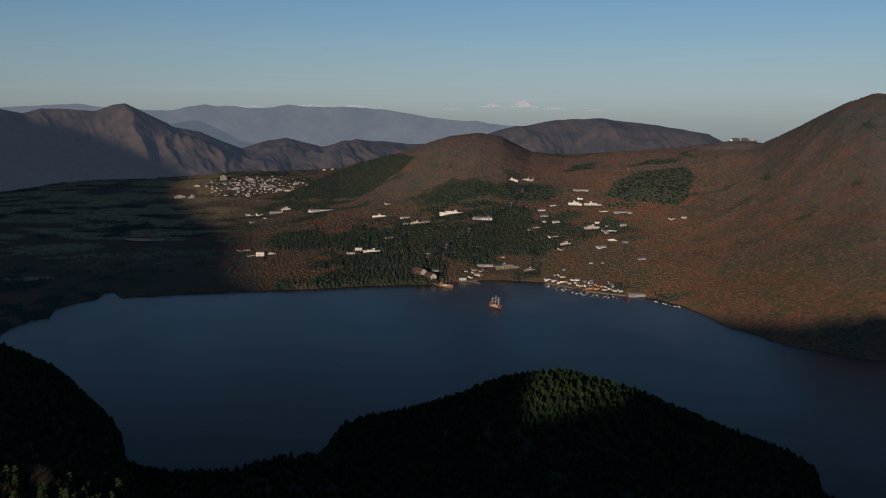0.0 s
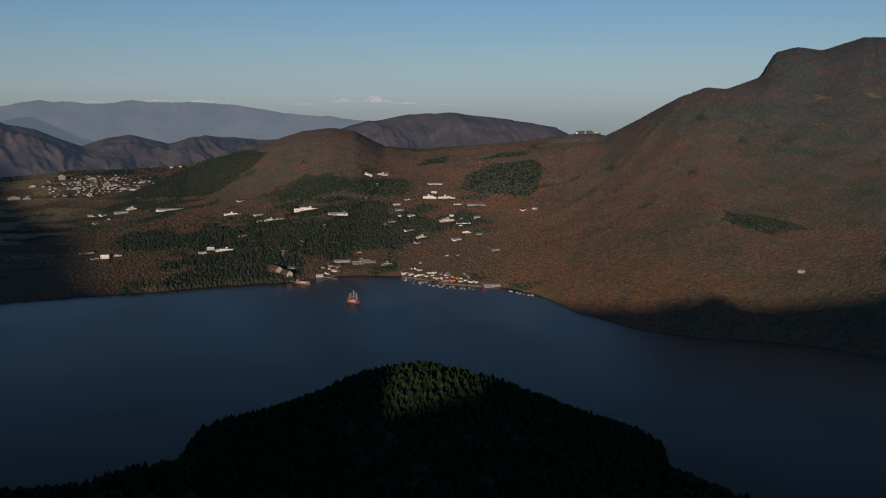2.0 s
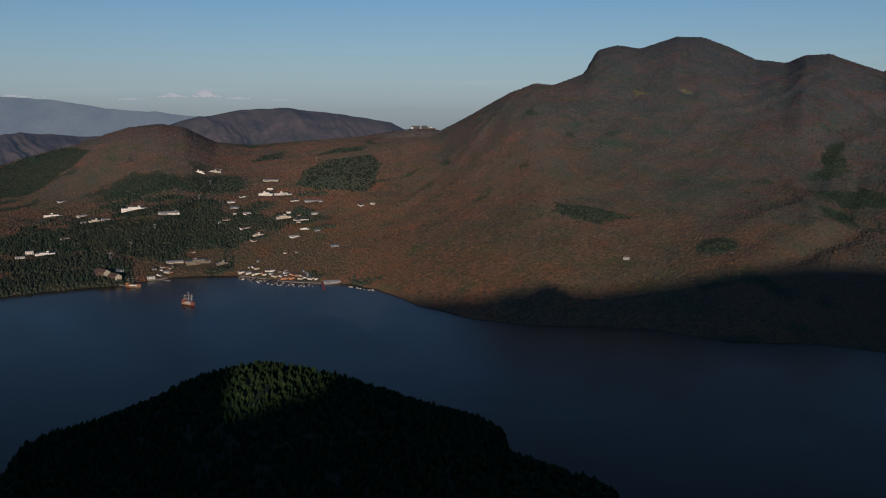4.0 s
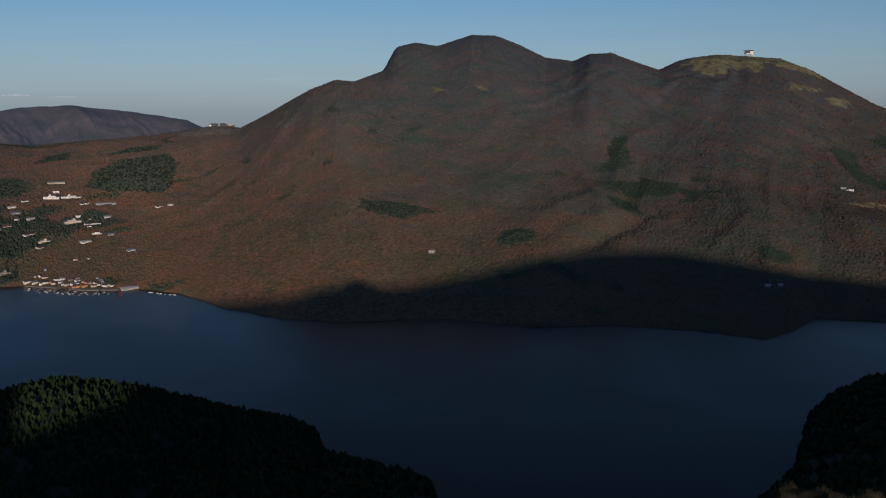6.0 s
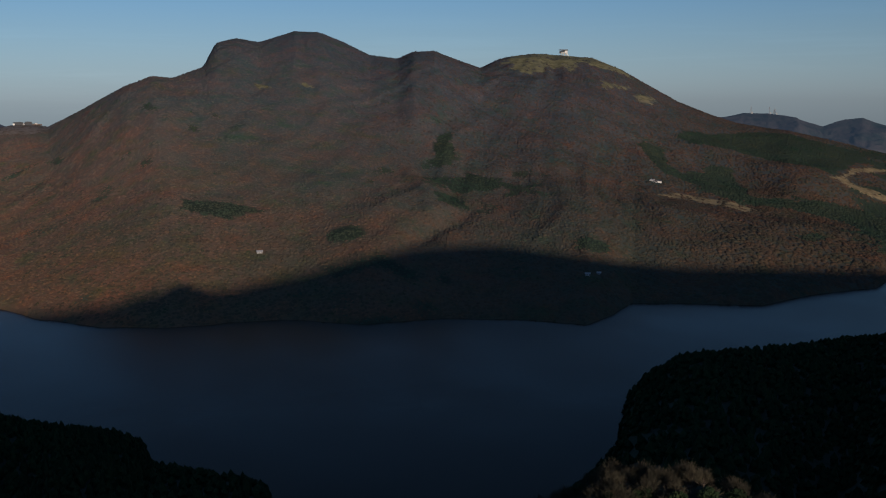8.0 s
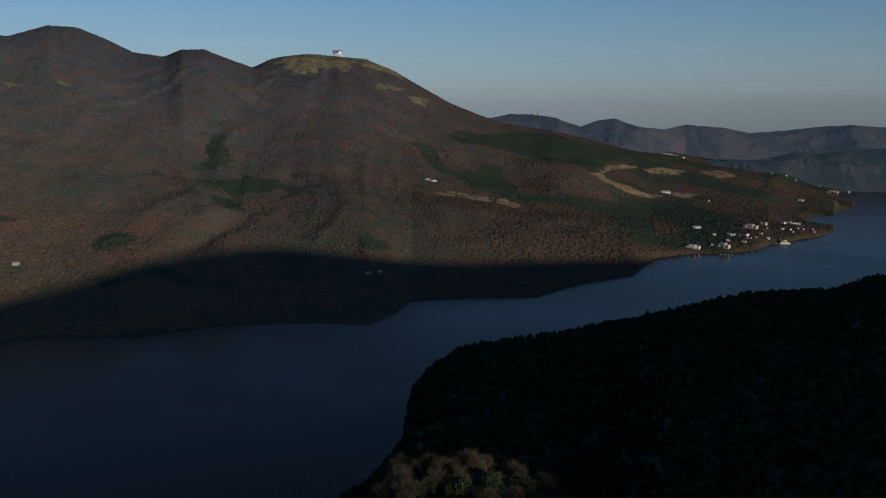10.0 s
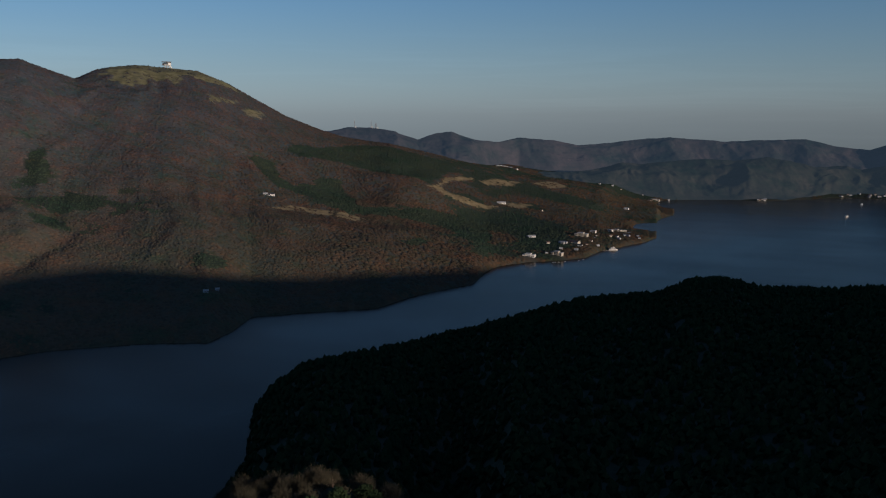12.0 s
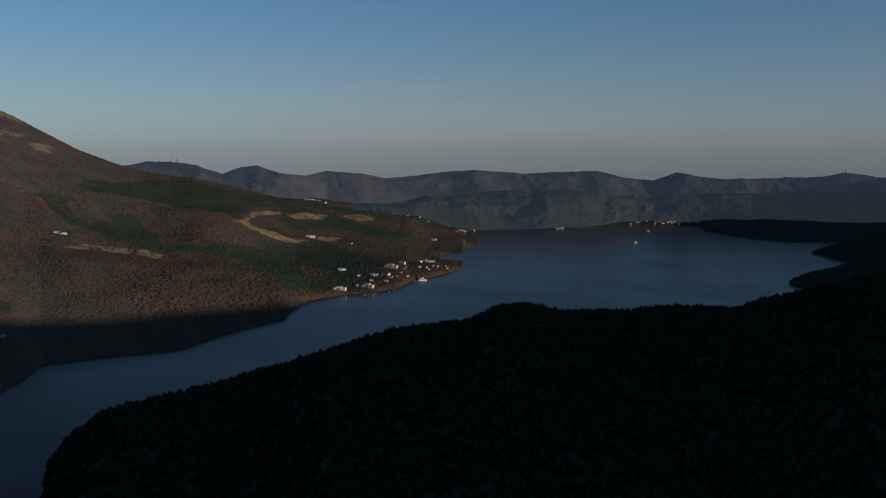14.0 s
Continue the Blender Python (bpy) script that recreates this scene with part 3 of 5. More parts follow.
# height of the caldera's rim behind the camera, across the sunlight: it shades the near shore and the foot of the massif
RIM = [(-5000, 860), (-3400, 860), (-2830, 830), (-2370, 700), (-1900, 525), (-1500, 430), (-1341, 405), (-1150, 350), (-1038, 322), (-900, 305), (-600, 314), (-420, 288), (-340, 275), (-262, 280), (-244, 316),
       (-233, 292), (-225, 280), (-218, 269), (-212, 262), (-196, 265), (-177, 270), (-161, 273), (-144, 275), (-130, 277), (-122, 288), (-108, 314), (0, 320), (70, 324), (100, 333), (140, 338), (200, 336), (250, 334), (290, 338), (380, 348), (506, 372), (640, 382), (766, 376), (876, 347),
       (1081, 312), (1251, 300), (1400, 285), (1700, 258), (2100, 246), (2400, 246), (3000, 240), (3300, 230), (3750, 246), (4000, 250), (4170, 258), (4400, 335), (4700, 350), (5000, 360)]


def build_rim():
    s = np.arange(-5000, 5000, 10.0)
    d = np.concatenate([np.arange(-900, -100, 50.0), np.arange(-100, 101, 20.0), np.arange(120, 420, 50.0)])
    h = np.interp(s, [p[0] for p in RIM], [p[1] for p in RIM]) + 4 * fractal(s / 60, s * 0, 91, 3) * (np.abs(s + 170) > 90)
    ss, dd = np.meshgrid(s, d, indexing="ij")
    z = h[:, None] - np.where(dd > 0, 0.75, 0.5) * np.abs(dd) + np.where(np.abs(dd) > 30, 24 * fractal(ss / 120, dd / 120, 92, 4), 0)
    along = dd - 600
    ux, uy = -math.sin(radians(SUN_BEARING)), -math.cos(radians(SUN_BEARING))
    verts = np.stack([ss * uy + along * ux, -ss * ux + along * uy, z], 2).reshape(-1, 3)
    me = mesh_from("rim", verts, grid_faces(len(s), len(d))[:, ::-1], GROUND, True)
    tagged(new("backdrop_rim", me), "wooded caldera rim that shades the near shore", "ridge", kind="structure")


build_rim()

WEST = [(-45, 4300, 420), (-26.0, 4300, 379), (-24.8, 4350, 359), (-23.8, 4400, 382), (-22.4, 4400, 380), (-20.9, 4400, 371), (-19.9, 4400, 402), (-19.2, 4400, 405), (-18.1, 4400, 365),
        (-16.5, 4400, 301), (-15.0, 4350, 281), (-13.5, 4350, 232), (-12.5, 4350, 205), (-11.1, 4400, 236), (-9.8, 4400, 254), (-7.6, 4450, 207),
        (-5.5, 4450, 238), (-3.4, 4450, 233), (-1.8, 4450, 220), (0.5, 4500, 202), (3.4, 4600, 286), (4.8, 4600, 309), (7.1, 4600, 344),
        (9.7, 4600, 351), (12.4, 4600, 327), (14.8, 4600, 299), (16.3, 4600, 281), (17.1, 4600, 246), (18.5, 4600, 215), (30, 4600, 180)]
SOUTH = [(57, 4050, 240), (60.1, 4100, 275), (61.2, 4150, 294), (62.6, 4150, 292), (64.0, 4150, 274), (65.6, 4200, 237), (66.8, 4250, 267), (67.7, 4250, 272), (69.0, 4300, 235),
         (70.7, 4600, 210), (71.9, 4700, 231), (74.2, 4700, 217), (75.6, 4750, 193), (77.7, 4800, 208), (79.9, 4800, 232), (82.0, 4800, 233),
         (84.5, 4800, 218), (86.9, 4800, 228), (89.0, 4800, 235), (90.7, 4800, 201), (92.4, 4800, 187), (93.8, 4800, 223), (95.4, 4800, 204),
         (97.1, 4800, 194), (98.7, 4800, 198), (100.2, 4800, 206), (102.1, 4800, 213), (103.3, 4800, 231), (105.0, 4800, 211), (125, 4700, 220)]
HILLS = [(66, 4050, 50), (70, 4080, 70), (73, 4120, 84), (75, 4150, 86), (76.3, 4200, 96), (77.4, 4260, 112), (78.4, 4320, 128), (79.6, 4360, 118), (81.3, 4400, 136), (83.4, 4450, 147), (85.0, 4480, 138), (86.9, 4520, 151), (88.2, 4520, 134), (89.6, 4540, 108), (90.8, 4560, 116), (92.1, 4580, 104),
         (93.6, 4580, 126), (95.5, 4580, 130), (98.7, 4580, 142), (105.1, 4580, 157), (125, 4580, 150)]
BLUE = [(-45, 4850, 380), (-26.0, 4850, 389), (-24.6, 4850, 399), (-23.2, 4850, 404), (-21.8, 4850, 411), (-20.6, 4850, 393), (-16.8, 4850, 378), (-15.8, 4850, 398), (-14.6, 4850, 416), (-13.9, 4850, 404), (-12.9, 4850, 408), (-12.0, 4850, 396),
        (-10.6, 4850, 402), (-9.6, 4850, 415), (-8.7, 4850, 404), (-7.3, 4850, 404), (-6.4, 4850, 409), (-5.1, 4850, 398), (-3.6, 4850, 394), (-2.3, 4850, 375), (-0.8, 4850, 352), (0.5, 4850, 343), (2.0, 4850, 338), (3.4, 4850, 320), (7.6, 4850, 285), (12, 4850, 220), (20, 4850, 160)]


def build_range(name, crest, deep, foot, material, label, gully, seed):
    b = np.arange(crest[0][0], crest[-1][0], 0.085)
    r, z = curve_at(crest, b)
    z = z + 7 * fractal(b / 0.6, b * 0, seed, 4) + (14 * fractal(b / 1.6, b * 0, seed + 3, 4) if gully < 12 else 0)
    t = np.concatenate([np.linspace(-1, 0, 70), np.linspace(0.03, 0.3, 8)])
    bb, tt = np.meshgrid(b, t, indexing="ij")
    fall = np.abs(tt) ** 1.15
    zz = z[:, None] * (1 - fall) + foot * fall
    # spurs fan out down the slope, their crests sharp and the hollows between them round
    lean = bb + 1.5 * tt + 1.6 * fractal(bb / 2.0, tt * 2.5, seed + 7, 3)
    cut = sum(w * (0.5 - np.abs(2 * value_noise(lean / f, tt * g, seed + k) - 1)) for k, (w, f, g) in enumerate(((1.8, 4.2, 0.8), (0.8, 1.6, 2.6), (0.30, 0.55, 6.0), (0.14, 0.2, 11.0))))
    zz = zz + gully * cut * np.clip(np.sin(np.pi * np.clip(-tt, 0, 1)), 0, 1) ** 0.7
    rr = r[:, None] + tt * np.interp(bb, [p[0] for p in deep], [p[1] for p in deep])
    rr = np.minimum(rr, 4940)
    verts = np.stack([rr * np.sin(np.radians(bb)), rr * np.cos(np.radians(bb)), zz], 2).reshape(-1, 3)
    tagged(new(name, mesh_from(name, verts, grid_faces(len(b), len(t))[:, ::-1], material, True)), label, "mountains", kind="structure")


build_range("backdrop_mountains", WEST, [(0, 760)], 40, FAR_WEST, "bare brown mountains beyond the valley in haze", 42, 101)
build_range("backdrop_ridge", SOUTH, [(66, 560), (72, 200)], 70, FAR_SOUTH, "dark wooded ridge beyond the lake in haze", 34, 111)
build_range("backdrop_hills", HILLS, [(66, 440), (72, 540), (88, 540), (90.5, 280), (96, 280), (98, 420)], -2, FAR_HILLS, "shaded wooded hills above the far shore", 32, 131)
build_range("backdrop_range", BLUE, [(0, 80)], 100, FAR_BLUE, "distant mountain range in painted pale blue haze", 10, 121)


def build_cloud(b, high, wide, tall, seed):
    """A small cumulus: a bank of ever smaller rounded lumps on a level base, low over the far range."""
    rng = random.Random(seed)
    bm = bmesh.new()
    x, y = spot(b, 4900)
    for k in range(44):
        u = rng.gauss(0, 0.42)
        crown = tall * math.exp(-(u * 1.7) ** 2) * (0.7 + 0.5 * abs(noise.noise(Vector((u * 3, seed, 0)))))
        size = rng.uniform(0.10, 0.30) * tall + 0.10 * crown
        m = pose(u * wide, rng.uniform(-8, 8), crown * rng.uniform(0.0, 0.8)) @ Matrix.Diagonal((size * 1.5, size, size, 1))
        bmesh.ops.create_icosphere(bm, subdivisions=2, radius=1.0, matrix=m)
    for v in bm.verts:
        v.co += 0.16 * tall * noise.noise_vector(v.co * 2.4 / tall) + 0.08 * tall * noise.noise_vector(v.co * 6 / tall)
        v.co.z = max(v.co.z, 0.02 * tall * noise.noise(v.co * 0.2))
    me = bpy.data.meshes.new("cloud")
    bm.to_mesh(me)
    bm.free()
    me.materials.append(CLOUD)
    for face in me.polygons:
        face.use_smooth = True
    ob = tagged(new("backdrop_cloud", me), "small pale cumulus cloud low over the far mountains", "cloud", kind="structure")
    ob.matrix_world = pose(x, y, high, 0, 0, -b)


for k, (b, high, wide, tall) in enumerate(((5.0, 408, 72, 44), (3.1, 408, 60, 24), (6.9, 398, 90, 14), (0.6, 394, 80, 11), (9.4, 392, 70, 9), (-8.2, 409, 95, 13), (-5.6, 404, 110, 17), (-11.8, 403, 90, 9))):
    build_cloud(b, high, wide, tall, 40 + k)

bm = bmesh.new()
rim = []
for k in range(40):
    a = 2 * math.pi * k / 40
    b = -18.5 + 1.15 * math.cos(a) * (1 + 0.15 * math.sin(3 * a))
    r = 2500 + 38 * math.sin(a) * (1 + 0.3 * math.cos(2 * a)) - 22 * math.cos(a)
    rim.append((*spot(b, r), 0))
level = max(float(ground_at(np.array(x), np.array(y))) for x, y, z in rim) + 1.2
bm.faces.new([bm.verts.new((x, y, level)) for x, y, z in rim[::-1]])
lower = [bm.verts.new((x, y, level - 16)) for x, y, z in rim[::-1]]
bm.faces.new(lower[::-1])
bm.verts.ensure_lookup_table()
for k in range(40):
    bm.faces.new((bm.verts[k], lower[k], lower[(k + 1) % 40], bm.verts[(k + 1) % 40]))
me = bpy.data.meshes.new("pond")
bmesh.ops.recalc_face_normals(bm, faces=bm.faces)
bm.to_mesh(me)
bm.free()
me.materials.append(pond_material())
tagged(new("water_pond", me), "small pale pond in the valley marsh", "pond", kind="structure")

# ---- sites of buildings: bearing, distance, width, height ----
HOTELS = [(0.67, 2522, 73, 14), (4.46, 2786, 32, 9), (5.35, 2810, 39, 9), (8.43, 2558, 39, 13), (8.71, 2614, 16, 8), (9.49, 2554, 48, 10), (9.46, 2314, 38, 12), (9.8, 2358, 12, 6),
    (-9.92, 2898, 29, 11), (-11.55, 2190, 19, 14), (-10.88, 2206, 22, 8), (-5.36, 2186, 17, 11), (-4.5, 2170, 41, 6), (-3.91, 2634, 50, 8), (-1.67, 2466, 31, 9), (4.15, 2014, 51, 15),
    (5.6, 1998, 25, 8), (1.33, 1926, 15, 10), (7.86, 2170, 25, 7), (10.79, 2178, 22, 8)]
HALLS = [(-7.69, 2830, 79, 9), (-10.51, 2862, 40, 9), (-12.59, 2282, 32, 4), (-2.4, 2574, 26, 5), (-3.33, 2774, 35, 7), (-1.06, 2458, 22, 5), (2.55, 2422, 52, 11), (-3.41, 2302, 20, 7),
    (2.77, 2026, 36, 6), (10.59, 2286, 38, 6), (11.25, 2470, 37, 5), (8.76, 2706, 44, 5), (7.07, 2238, 25, 4), (12.41, 1810, 32, 8), (-12.14, 2198, 20, 6), (-5.87, 2154, 19, 4)]
HOUSES = [(-11.56, 2846, 18, 11), (-12.25, 2854, 13, 9), (-12.01, 2850, 13, 7), (-11.99, 2738, 14, 7), (-11.22, 2782, 9, 5), (-2.32, 2470, 16, 5), (3.85, 2086, 13, 5), (-0.43, 1966, 15, 5),
    (1.83, 1946, 10, 6), (2.27, 1962, 12, 4), (2.05, 1990, 10, 4), (6.5, 2438, 22, 8), (6.51, 2378, 9, 8), (7.22, 2374, 18, 4), (5.98, 2326, 21, 6), (5.55, 2302, 7, 6)]
HOUSES2 = [(7.02, 2546, 19, 5), (6.31, 2494, 19, 5), (7.62, 2130, 16, 4), (11.6, 2162, 14, 4), (10.42, 2258, 11, 4), (11.45, 2330, 15, 4), (10.41, 2330, 9, 6), (11.84, 2450, 11, 8),
    (10.2, 2482, 22, 5), (10.1, 2122, 22, 4), (9.53, 2006, 10, 4), (12.64, 2030, 18, 5), (14.36, 2378, 15, 6), (15.1, 2386, 12, 6), (10.23, 2002, 6, 4), (7.83, 1978, 6, 4)]
HARBOUR = [(6.77, 1930, 12, 9), (7.2, 1922, 11, 6), (7.67, 1914, 15, 7), (7.77, 1938, 12, 6), (8.42, 1914, 12, 6), (8.7, 1910, 10, 5), (9.5, 1854, 14, 7), (9.9, 1846, 11, 6),
    (10.06, 1866, 14, 7), (10.64, 1854, 15, 7), (8.93, 1878, 11, 5), (9.28, 1870, 10, 5), (11.07, 1834, 11, 5), (10.43, 1834, 11, 5), (9.53, 1882, 10, 5), (11.42, 1826, 8, 3),
    (8.21, 1898, 8, 5)]
TOWN = [(-13.67, 3486, 22, 18), (-12.03, 3474, 26, 7), (-12.9, 3286, 25, 8), (-16.29, 3186, 36, 10), (-15.62, 3178, 24, 6), (-15.26, 3370, 21, 6), (-10.31, 3242, 24, 8), (-9.79, 3226, 24, 6),
    (-9.25, 3350, 21, 8), (-12.22, 3170, 16, 6), (-7.48, 3698, 12, 5), (-6.95, 3694, 9, 5)]
SOUTHHOTELS = [(76.0, 2474, 34, 13), (76.72, 2554, 16, 8), (78.19, 2662, 24, 10), (77.79, 2606, 13, 8), (78.62, 2682, 17, 7), (72.7, 2178, 30, 10), (74.49, 2210, 28, 13), (80.3, 3358, 34, 8),
    (80.41, 3778, 43, 7), (70.75, 3870, 42, 8), (71.1, 3885, 22, 7)]
SOUTHHOUSES = [(72.82, 2410, 21, 6), (75.57, 2370, 30, 8), (74.85, 2358, 21, 6), (75.92, 2338, 12, 4), (70.89, 2902, 29, 7), (73.43, 2874, 9, 4), (71.4, 3880, 20, 6), (71.76, 3854, 19, 5),
    (78.73, 3174, 16, 6), (80.16, 3702, 19, 5), (80.5, 3940, 22, 5), (80.9, 3960, 16, 5), (78.1, 3990, 13, 5), (76.3, 3960, 14, 6), (74.87, 3950, 15, 5), (56.31, 2450, 22, 6),
    (56.01, 2450, 12, 5)]
SHADED = [(31.24, 1702, 11, 3), (52.17, 1590, 9, 3), (52.88, 1610, 7, 3)]


def clearing(b, r, size):
    x, y = spot(b, r)
    CLEARINGS.append((x, y, size))


CLEARINGS = []
for sites in (HOTELS, HALLS, HOUSES, HOUSES2, HARBOUR, TOWN, SOUTHHOTELS, SOUTHHOUSES, SHADED):
    for b, r, w, h in sites:
        if r < 4000:
            clearing(b, r, 0.5 * w + 2.5)
            for side in (-0.3, 0.3) if w > 14 else (0,):
                clearing(b + math.degrees(side * w / r), r - 0.3 * w - 7, 0.28 * w + 2)

for db in (-0.9, -0.45, 0, 0.45, 0.9):
    for dr in (-75, -30, 10):
        clearing(-18.5 + db, 2500 + dr - 20 * db, 32)

# the ropeway's line up from the landing, and its pylons
ROPE = [(-0.94, 2050), (0.25, 2150), (1.70, 2282), (2.95, 2410), (4.38, 2554), (5.08, 2686), (5.74, 2798)]
for (b0, r0), (b1, r1) in zip(ROPE[:-1], ROPE[1:]):
    for k in range(8):
        clearing(b0 + (b1 - b0) * k / 8, r0 + (r1 - r0) * k / 8, 9)

# ---- forest ----

def scatter(b0, b1, r0, r1, gap, seed):
    """Places on dry land between two bearings and two distances, about gap apart."""
    rng = np.random.RandomState(seed)
    n = int(radians(b1 - b0) * (r1 * r1 - r0 * r0) / 2 / (gap * gap))
    b, r = rng.uniform(b0, b1, n), np.sqrt(rng.uniform(r0 * r0, r1 * r1, n))
    x, y = r * np.sin(np.radians(b)), r * np.cos(np.radians(b))
    z = ground_at(x, y)
    keep = z > 0.5
    for cx, cy, size in CLEARINGS:
        keep &= np.hypot(x - cx, y - cy) > size
    return x[keep], y[keep], z[keep], rng


def planted(name, label, material, parts, template, smooth, drape=False, sink=0.6):
    """One mesh of many crowns. parts: lists of x, y, z, width, height. drape: broad crowns lean with the slope under them."""
    tv, tf, jitter = template
    x, y, z, w, h = [np.concatenate(q) for q in zip(*parts)]
    rng = np.random.RandomState(len(x))
    n, k = len(x), len(tv)
    spin = rng.uniform(0, 2 * np.pi, n)[:, None]
    v = np.broadcast_to(tv[None], (n, k, 3)) + rng.uniform(-1, 1, (n, k, 3)) * jitter
    vx = (v[..., 0] * np.cos(spin) - v[..., 1] * np.sin(spin)) * w[:, None] + x[:, None]
    vy = (v[..., 0] * np.sin(spin) + v[..., 1] * np.cos(spin)) * w[:, None] + y[:, None]
    vz = v[..., 2] * h[:, None] + (ground_at(vx, vy) - sink if drape else z[:, None])
    faces = (tf[None] + np.arange(n)[:, None, None] * k).reshape(-1, tf.shape[1])
    me = mesh_from(name, np.stack([vx, vy, vz], 2).reshape(-1, 3), faces, material, smooth)
    return tagged(new(name, me), label, "forest", kind="stuff")


def rings(levels, sides, jitter, twist=0.5):
    v, f = [], []
    for i, (r, z) in enumerate(levels):
        for k in range(sides):
            a = 2 * math.pi * (k + twist * i) / sides
            v.append((r * math.cos(a), r * math.sin(a), z))
    for i in range(len(levels) - 1):
        for k in range(sides):
            p, q = i * sides + k, i * sides + (k + 1) % sides
            f += [(p, q, q + sides), (p, q + sides, p + sides)]
    top = len(v)
    v.append((0, 0, 1.0))
    last = (len(levels) - 1) * sides
    f += [(last + k, last + (k + 1) % sides, top) for k in range(sides)]
    return np.array(v, float), np.array(f), jitter


DOME = rings([(1.0, 0.22)], 5, 0.16)
CONE = rings([(1.0, 0.05)], 5, 0.14)
SPIRE = rings([(0.95, 0.1), (0.70, 0.62)], 4, 0.14)

leafless, mixed_trees, cedars, spires = [], [], [], []
for b0, b1, r0, r1, gap, size, seed in ((-13, 17, 1700, 2500, 5.4, 0.74, 1), (-30, -13, 1500, 2600, 9.5, 1.1, 10), (-30, 21, 2500, 3400, 8.2, 0.95, 2), (17, 60, 1350, 2300, 5.6, 0.76, 3), (17, 66, 2300, 3850, 7.8, 0.92, 4),
                                        (60, 83, 1500, 2600, 7.0, 1.02, 5), (66, 84, 2600, 4300, 8.4, 0.88, 6), (-30, 20, 3400, 3800, 17, 1.4, 7), (94.5, 109, 3500, 4300, 10, 1.0, 8), (89.5, 95.5, 3650, 4450, 8.5, 0.9, 9)):
    x, y, z, rng = scatter(b0, b1, r0, r1, gap, seed)
    far = ~near_land(x, y)
    open_land = meadow_at(x, y) < rng.uniform(0.25, 0.85, len(x))
    fir = np.where(np.degrees(np.arctan2(x, y)) > 90, 1.0, conifer_at(x, y)) > rng.uniform(0.15, 0.85, len(x))
    turn = np.degrees(np.arctan2(x, y))
    south = np.maximum(np.clip((turn - 36) / 22, 0, 1), 0.75 * np.clip((turn - 17) / 6, 0, 1) * np.clip((170 - z) / 110, 0, 1)) > rng.uniform(0, 1, len(x))
    for pick, out_list, wide, tall in ((far & open_land & ~fir & ~south, leafless, 4.5, 3.0), (far & open_land & ~fir & south, mixed_trees, 4.9, 3.9), (far & open_land & fir, cedars, 4.4, 3.5)):
        q = pick.sum()
        s = rng.uniform(0.65, 1.2, q) * size
        # round the settlement the trees stand taller
        grown = 1 + (1.5 if out_list is cedars else 0.6) * np.clip((turn[pick] + 14) / 3, 0, 1) * np.clip((16 - turn[pick]) / 4, 0, 1) * np.clip((2750 - np.hypot(x[pick], y[pick])) / 200, 0, 1)
        out_list.append((x[pick], y[pick], z[pick] - 0.4, wide * s, tall * s * grown * rng.uniform(0.8, 1.15, q)))
for b0, b1, r0, r1, gap, seed in ((-34, 24, 455, 1250, 5.2, 11), (24, 50, 420, 900, 7, 12), (50, 110, 400, 1650, 7.2, 13), (97, 112, 2000, 3480, 7.5, 14)):
    x, y, z, rng = scatter(b0, b1, r0, r1, gap, seed)
    pick = near_land(x, y) | (np.hypot(x, y) > 2000)
    q = pick.sum()
    s = rng.uniform(0.7, 1.2, q)
    # the far cape takes the paler cedar colour in place of haze
    if r0 == 2000:
        cedars.append((x[pick], y[pick], z[pick] - 1, 4.6 * s, 7.5 * s))
        continue
    spires.append((x[pick], y[pick], z[pick] - 1, (3.1 if b0 < 0 else 4.0) * s, 8.6 * s * rng.uniform(0.85, 1.15, q)))
planted("forest_leafless", "leafless brown autumn forest with russet crowns on the slopes", BROWN, leafless, DOME, True, True)
planted("forest_mixed", "olive-brown leafless and evergreen mixed forest on the southern slopes", OLIVE, mixed_trees, DOME, True, True)
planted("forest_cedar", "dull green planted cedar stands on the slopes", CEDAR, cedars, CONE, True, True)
planted("forest_conifer", "dark green evergreen forest on the near spurs", GREEN, spires, SPIRE, False)

# ---- buildings ----
WHITE = plain("white_painted_wall", (0.70, 0.66, 0.60), 0.8)
CREAM = plain("cream_plaster_wall", (0.50, 0.44, 0.35), 0.85)
GREY = plain("grey_concrete", (0.36, 0.35, 0.34), 0.85)
TIMBER = plain("weathered_timber", (0.12, 0.080, 0.058), 0.85)
FINS = plain("tan_concrete_fins", (0.27, 0.225, 0.165), 0.85)
ORANGE = plain("orange_painted_wall", (0.55, 0.26, 0.12), 0.7)
SLATE = plain("dark_roof_sheet", (0.055, 0.053, 0.056), 0.6)
PALE_ROOF = plain("pale_metal_roof", (0.34, 0.33, 0.32), 0.7)
RUST_ROOF = plain("red_brown_roof", (0.10, 0.058, 0.044), 0.7)
BLUE_ROOF = plain("blue_grey_roof", (0.12, 0.14, 0.17), 0.7)
GLASS = plain("dark_window_glass", (0.03, 0.035, 0.04), 0.15)
STEEL = plain("galvanised_steel", (0.26, 0.26, 0.27), 0.55, 0.4)
RED = plain("red_paint", (0.42, 0.045, 0.03), 0.5)
DECK = plain("pale_boat_deck", (0.42, 0.36, 0.28), 0.8)
GOLD = plain("gilded_trim", (0.45, 0.27, 0.07), 0.4)
CANVAS = plain("furled_canvas", (0.62, 0.56, 0.46), 0.9)
HULL_RED = plain("varnished_red_hull", (0.20, 0.050, 0.036), 0.5)
HULL_BROWN = plain("varnished_brown_hull", (0.24, 0.11, 0.05), 0.4)


